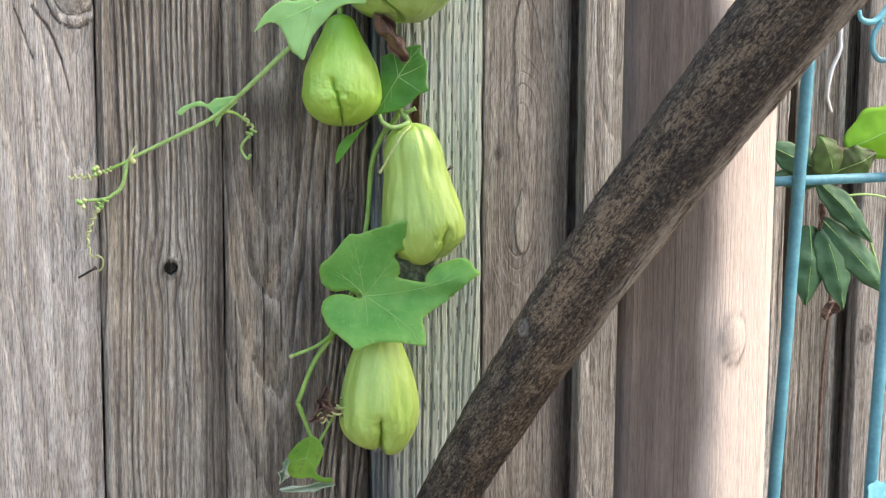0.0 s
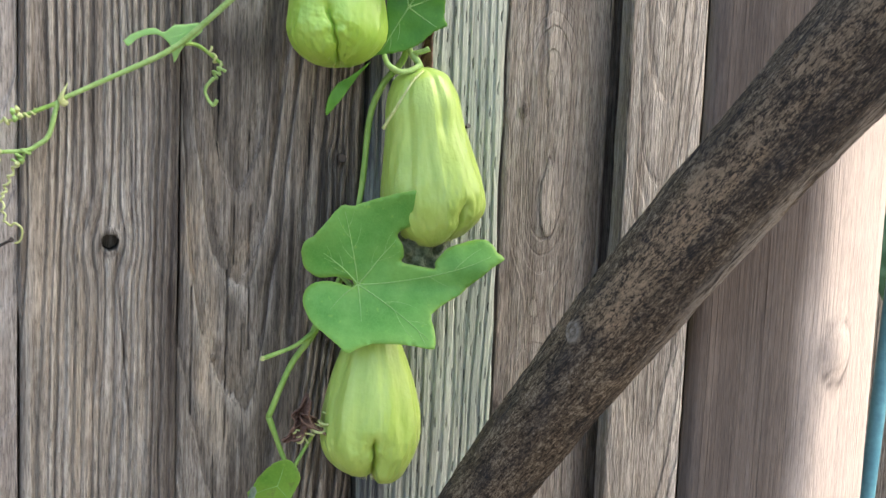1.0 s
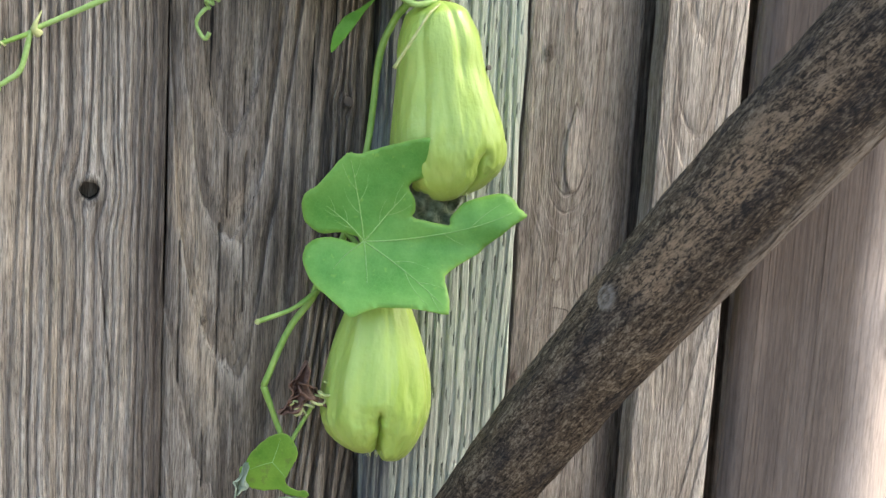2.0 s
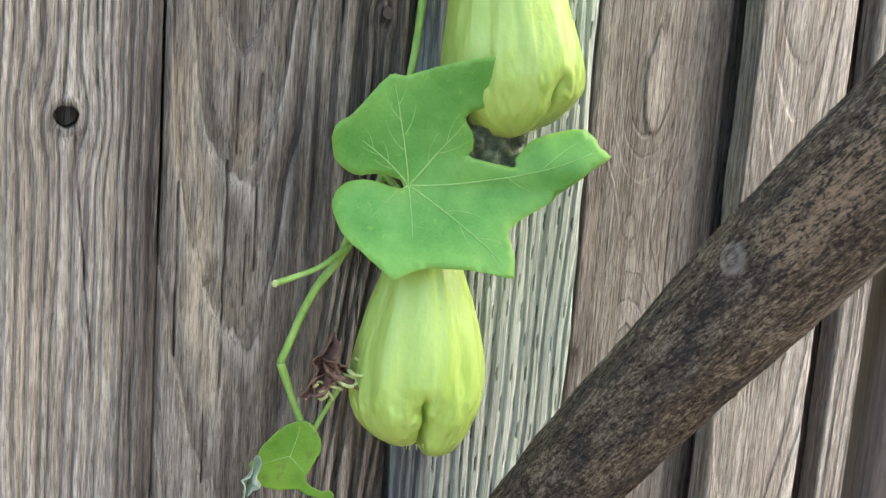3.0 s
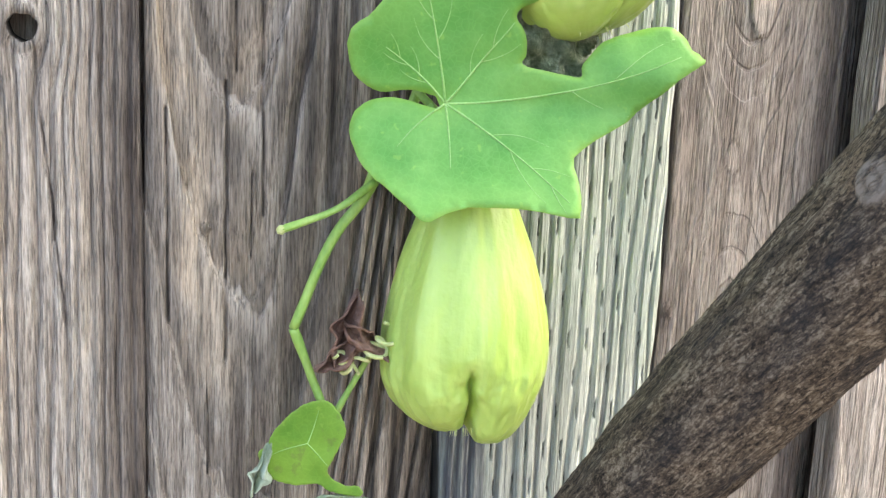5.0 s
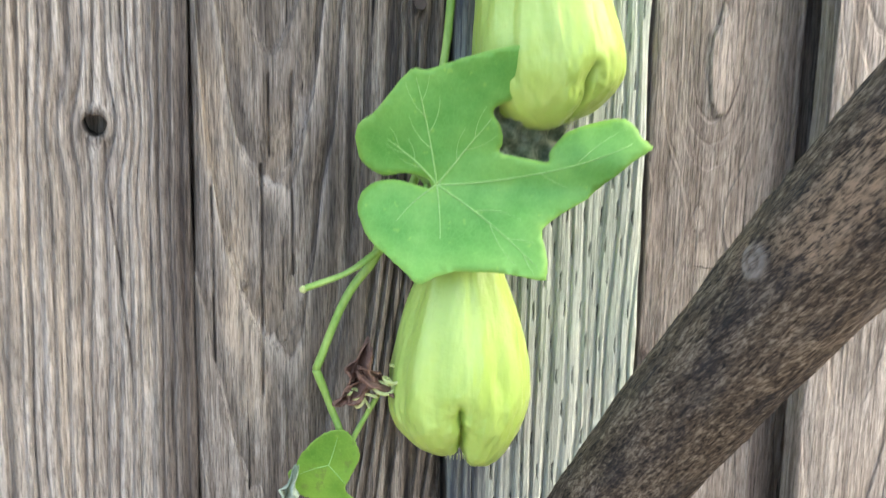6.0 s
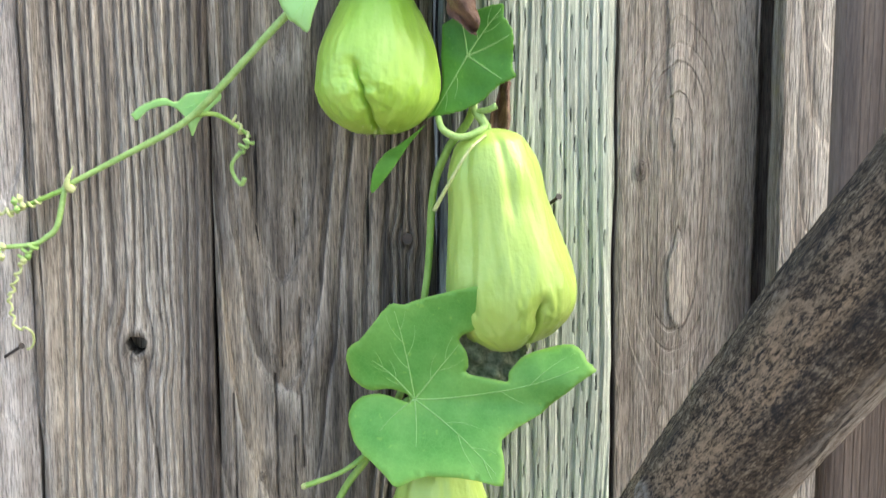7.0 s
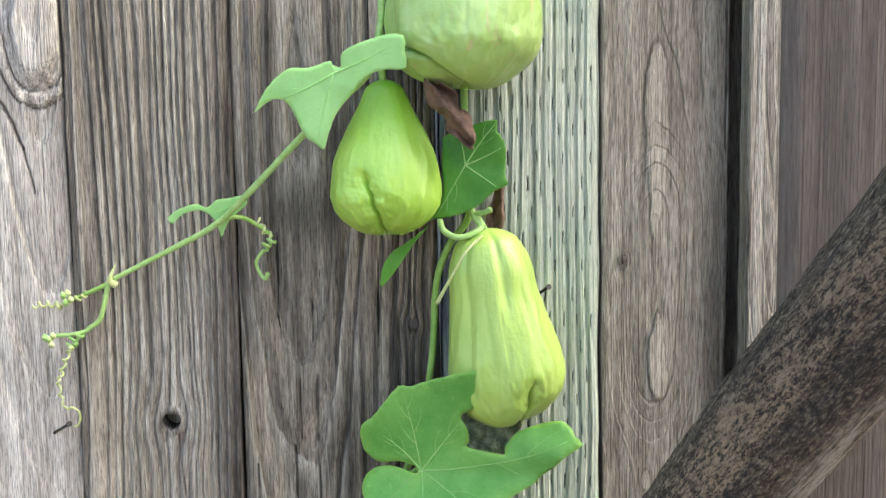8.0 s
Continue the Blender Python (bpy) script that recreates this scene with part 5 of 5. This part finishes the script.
# ---- teal trellis and its plant ----
trellis = tagged(new("trellis"), "teal painted metal garden trellis with ornaments", "trellis")


def bar(a, b, r, name="bar", label=""):
    return part(name, tube([a, tuple((np.array(a) + np.array(b)) / 2), b], [r, r], 12, 14), TEAL, trellis, label)


bar((0.2940, -0.200, 0.0), (0.3750, -0.200, 1.80), 0.0058, "upright")
bar((0.4085, -0.200, 0.0), (0.4675, -0.200, 1.80), 0.0058, "upright")
bar((0.318, -0.193, 1.3235), (0.62, -0.196, 1.332), 0.0046, "crossbar")
bar((0.280, -0.196, 0.50), (0.60, -0.196, 0.50), 0.0046, "crossbar")
part("scroll", tube([(0.407, -0.200, 1.477), (0.410, -0.200, 1.469), (0.421, -0.200, 1.467), (0.431, -0.200, 1.474), (0.440, -0.200, 1.486)], [0.0018, 0.0030, 0.0033], 30, 8), TEAL_PALE, trellis, "curled teal scroll")
part("scroll", tube([(0.430, -0.202, 1.468), (0.4215, -0.202, 1.456), (0.4215, -0.202, 1.442), (0.429, -0.202, 1.4335), (0.441, -0.202, 1.436), (0.447, -0.202, 1.450), (0.441, -0.202, 1.464)], [0.0027, 0.0027], 40, 8), TEAL, trellis, "curled teal scroll")


def ornament():
    o = []
    for k in range(48):
        a = 2 * math.pi * k / 48
        o.append((math.degrees(a), 27 + 4.5 * math.cos(5 * a + 0.5) + 1.6 * math.sin(16 * a)))
    return o


orn = leaf(trellis, (0.4520, -0.2120, 1.0220), ornament(), lambda x, z: -0.25 * abs(x), TEAL_PALE, (), "pale teal leaf-shaped metal ornament", name="ornament", ruffle=0.0006)

plant = tagged(new("trellis_plant"), "climbing plant with green and withered leaves behind the trellis", "plant")


def blade(base, tip, width, material, label, seed, sag=0.006, droop=0.0):
    """A pointed leaf from its base to its tip, folded a little along its middle."""
    b, t = Vector(base), Vector(tip)
    axis = t - b
    n, w = 26, 11
    side = axis.cross(Vector((0, 1, 0))).normalized()
    verts, rim = [], []
    for k in range(n):
        f = k / (n - 1)
        half = width * (math.sin(math.pi * min(1.0, f * 0.97 + 0.03)) ** 0.7) * (1.18 - 0.62 * f)
        for q in range(w):
            e = 2 * q / (w - 1) - 1
            wob = 0.0015 * float(fractal(np.array(f * 7 + seed), np.array(e * 2), seed, 2))
            p = b + axis * f + side * (half * e * (1 + 0.08 * math.sin(f * 21 + e))) + Vector((0, -sag * math.sin(math.pi * f) + 0.30 * half * abs(e) + wob + droop * f * f, 0))
            verts.append(tuple(p))
            rim.append(abs(e))
    me = mesh_of("leaf", verts, grid_faces(w, n))
    me.attributes.new("rim", 'FLOAT', 'POINT').data.foreach_set("value", np.array(rim, np.float32))
    ob = part("leaf", me, material, plant, label)
    mod = ob.modifiers.new("thickness", 'SOLIDIFY')
    mod.thickness, mod.offset = 0.0006, 0
    mid = [verts[k * w + w // 2] for k in range(0, n, 5)]
    part("vein", tube([(x, y - 0.0005, z) for x, y, z in mid], [0.0004, 0.0002], 14, 6), VEIN, ob)
    return ob


blade((0.474, -0.088, 1.349), (0.566, -0.100, 1.392), 0.030, LEAF_LIME, "bright lime green leaf", 31)
blade((0.456, -0.094, 1.323), (0.436, -0.098, 1.364), 0.021, LEAF_SICK, "half withered brown and green leaf", 32)
blade((0.458, -0.092, 1.326), (0.500, -0.100, 1.346), 0.021, LEAF_SICK, "half withered brown and green leaf", 36)
blade((0.455, -0.086, 1.322), (0.382, -0.080, 1.356), 0.018, LEAF_DULL, "dull blue green leaf", 33)
blade((0.452, -0.080, 1.318), (0.390, -0.076, 1.322), 0.013, LEAF_DULL, "dull blue green leaf", 37)
blade((0.440, -0.094, 1.316), (0.500, -0.100, 1.255), 0.015, LEAF_DULL, "long drooping green leaf", 34)
blade((0.447, -0.092, 1.278), (0.522, -0.100, 1.200), 0.019, LEAF_DULL, "long drooping green leaf", 35)
blade((0.436, -0.088, 1.272), (0.430, -0.094, 1.192), 0.025, LEAF_DULL, "drooping blue green folded leaf", 38)
blade((0.448, -0.092, 1.270), (0.472, -0.098, 1.186), 0.021, LEAF_DULL, "drooping blue green folded leaf", 39)
crumpled("dead_leaf", (0.455, -0.100, 1.187), (0.012, 0.010, 0.003), 40, "brown withered leaf tip", 12, plant)
crumpled("dead_leaf", (0.441, -0.098, 1.282), (0.006, 0.013, 0.003), 5, "brown withered leaf tip", 14, plant)
part("stem", tube([(0.470, -0.080, 0.0), (0.466, -0.078, 0.6), (0.463, -0.078, 1.05), (0.464, -0.084, 1.18), (0.466, -0.086, 1.288), (0.458, -0.088, 1.325), (0.470, -0.084, 1.350)], [0.0016, 0.0014, 0.0012], 60, 8), DRY, plant)
part("stem", tube([(0.466, -0.087, 1.296), (0.476, -0.09, 1.302), (0.50, -0.09, 1.303), (0.525, -0.09, 1.298), (0.57, -0.085, 1.28)], [0.0013, 0.0011], 24, 8), STEM_PALE, plant)
part("stem", tube([(0.468, -0.088, 1.300), (0.479, -0.09, 1.300), (0.496, -0.092, 1.271), (0.512, -0.092, 1.232), (0.522, -0.09, 1.203)], [0.0011, 0.0016], 24, 8), STEM_PALE, plant)

string = part("string", tube([(0.5230, -0.0040, 1.5080), (0.5135, -0.0070, 1.4750), (0.5125, -0.0080, 1.4515), (0.5040, -0.0060, 1.4275), (0.5020, -0.0050, 1.4035), (0.5075, -0.0050, 1.3855)], [0.0013, 0.0022, 0.0022, 0.0016], 40, 8, 0.3), STRING)
tagged(string, "frayed white string hanging on the fence", "string")
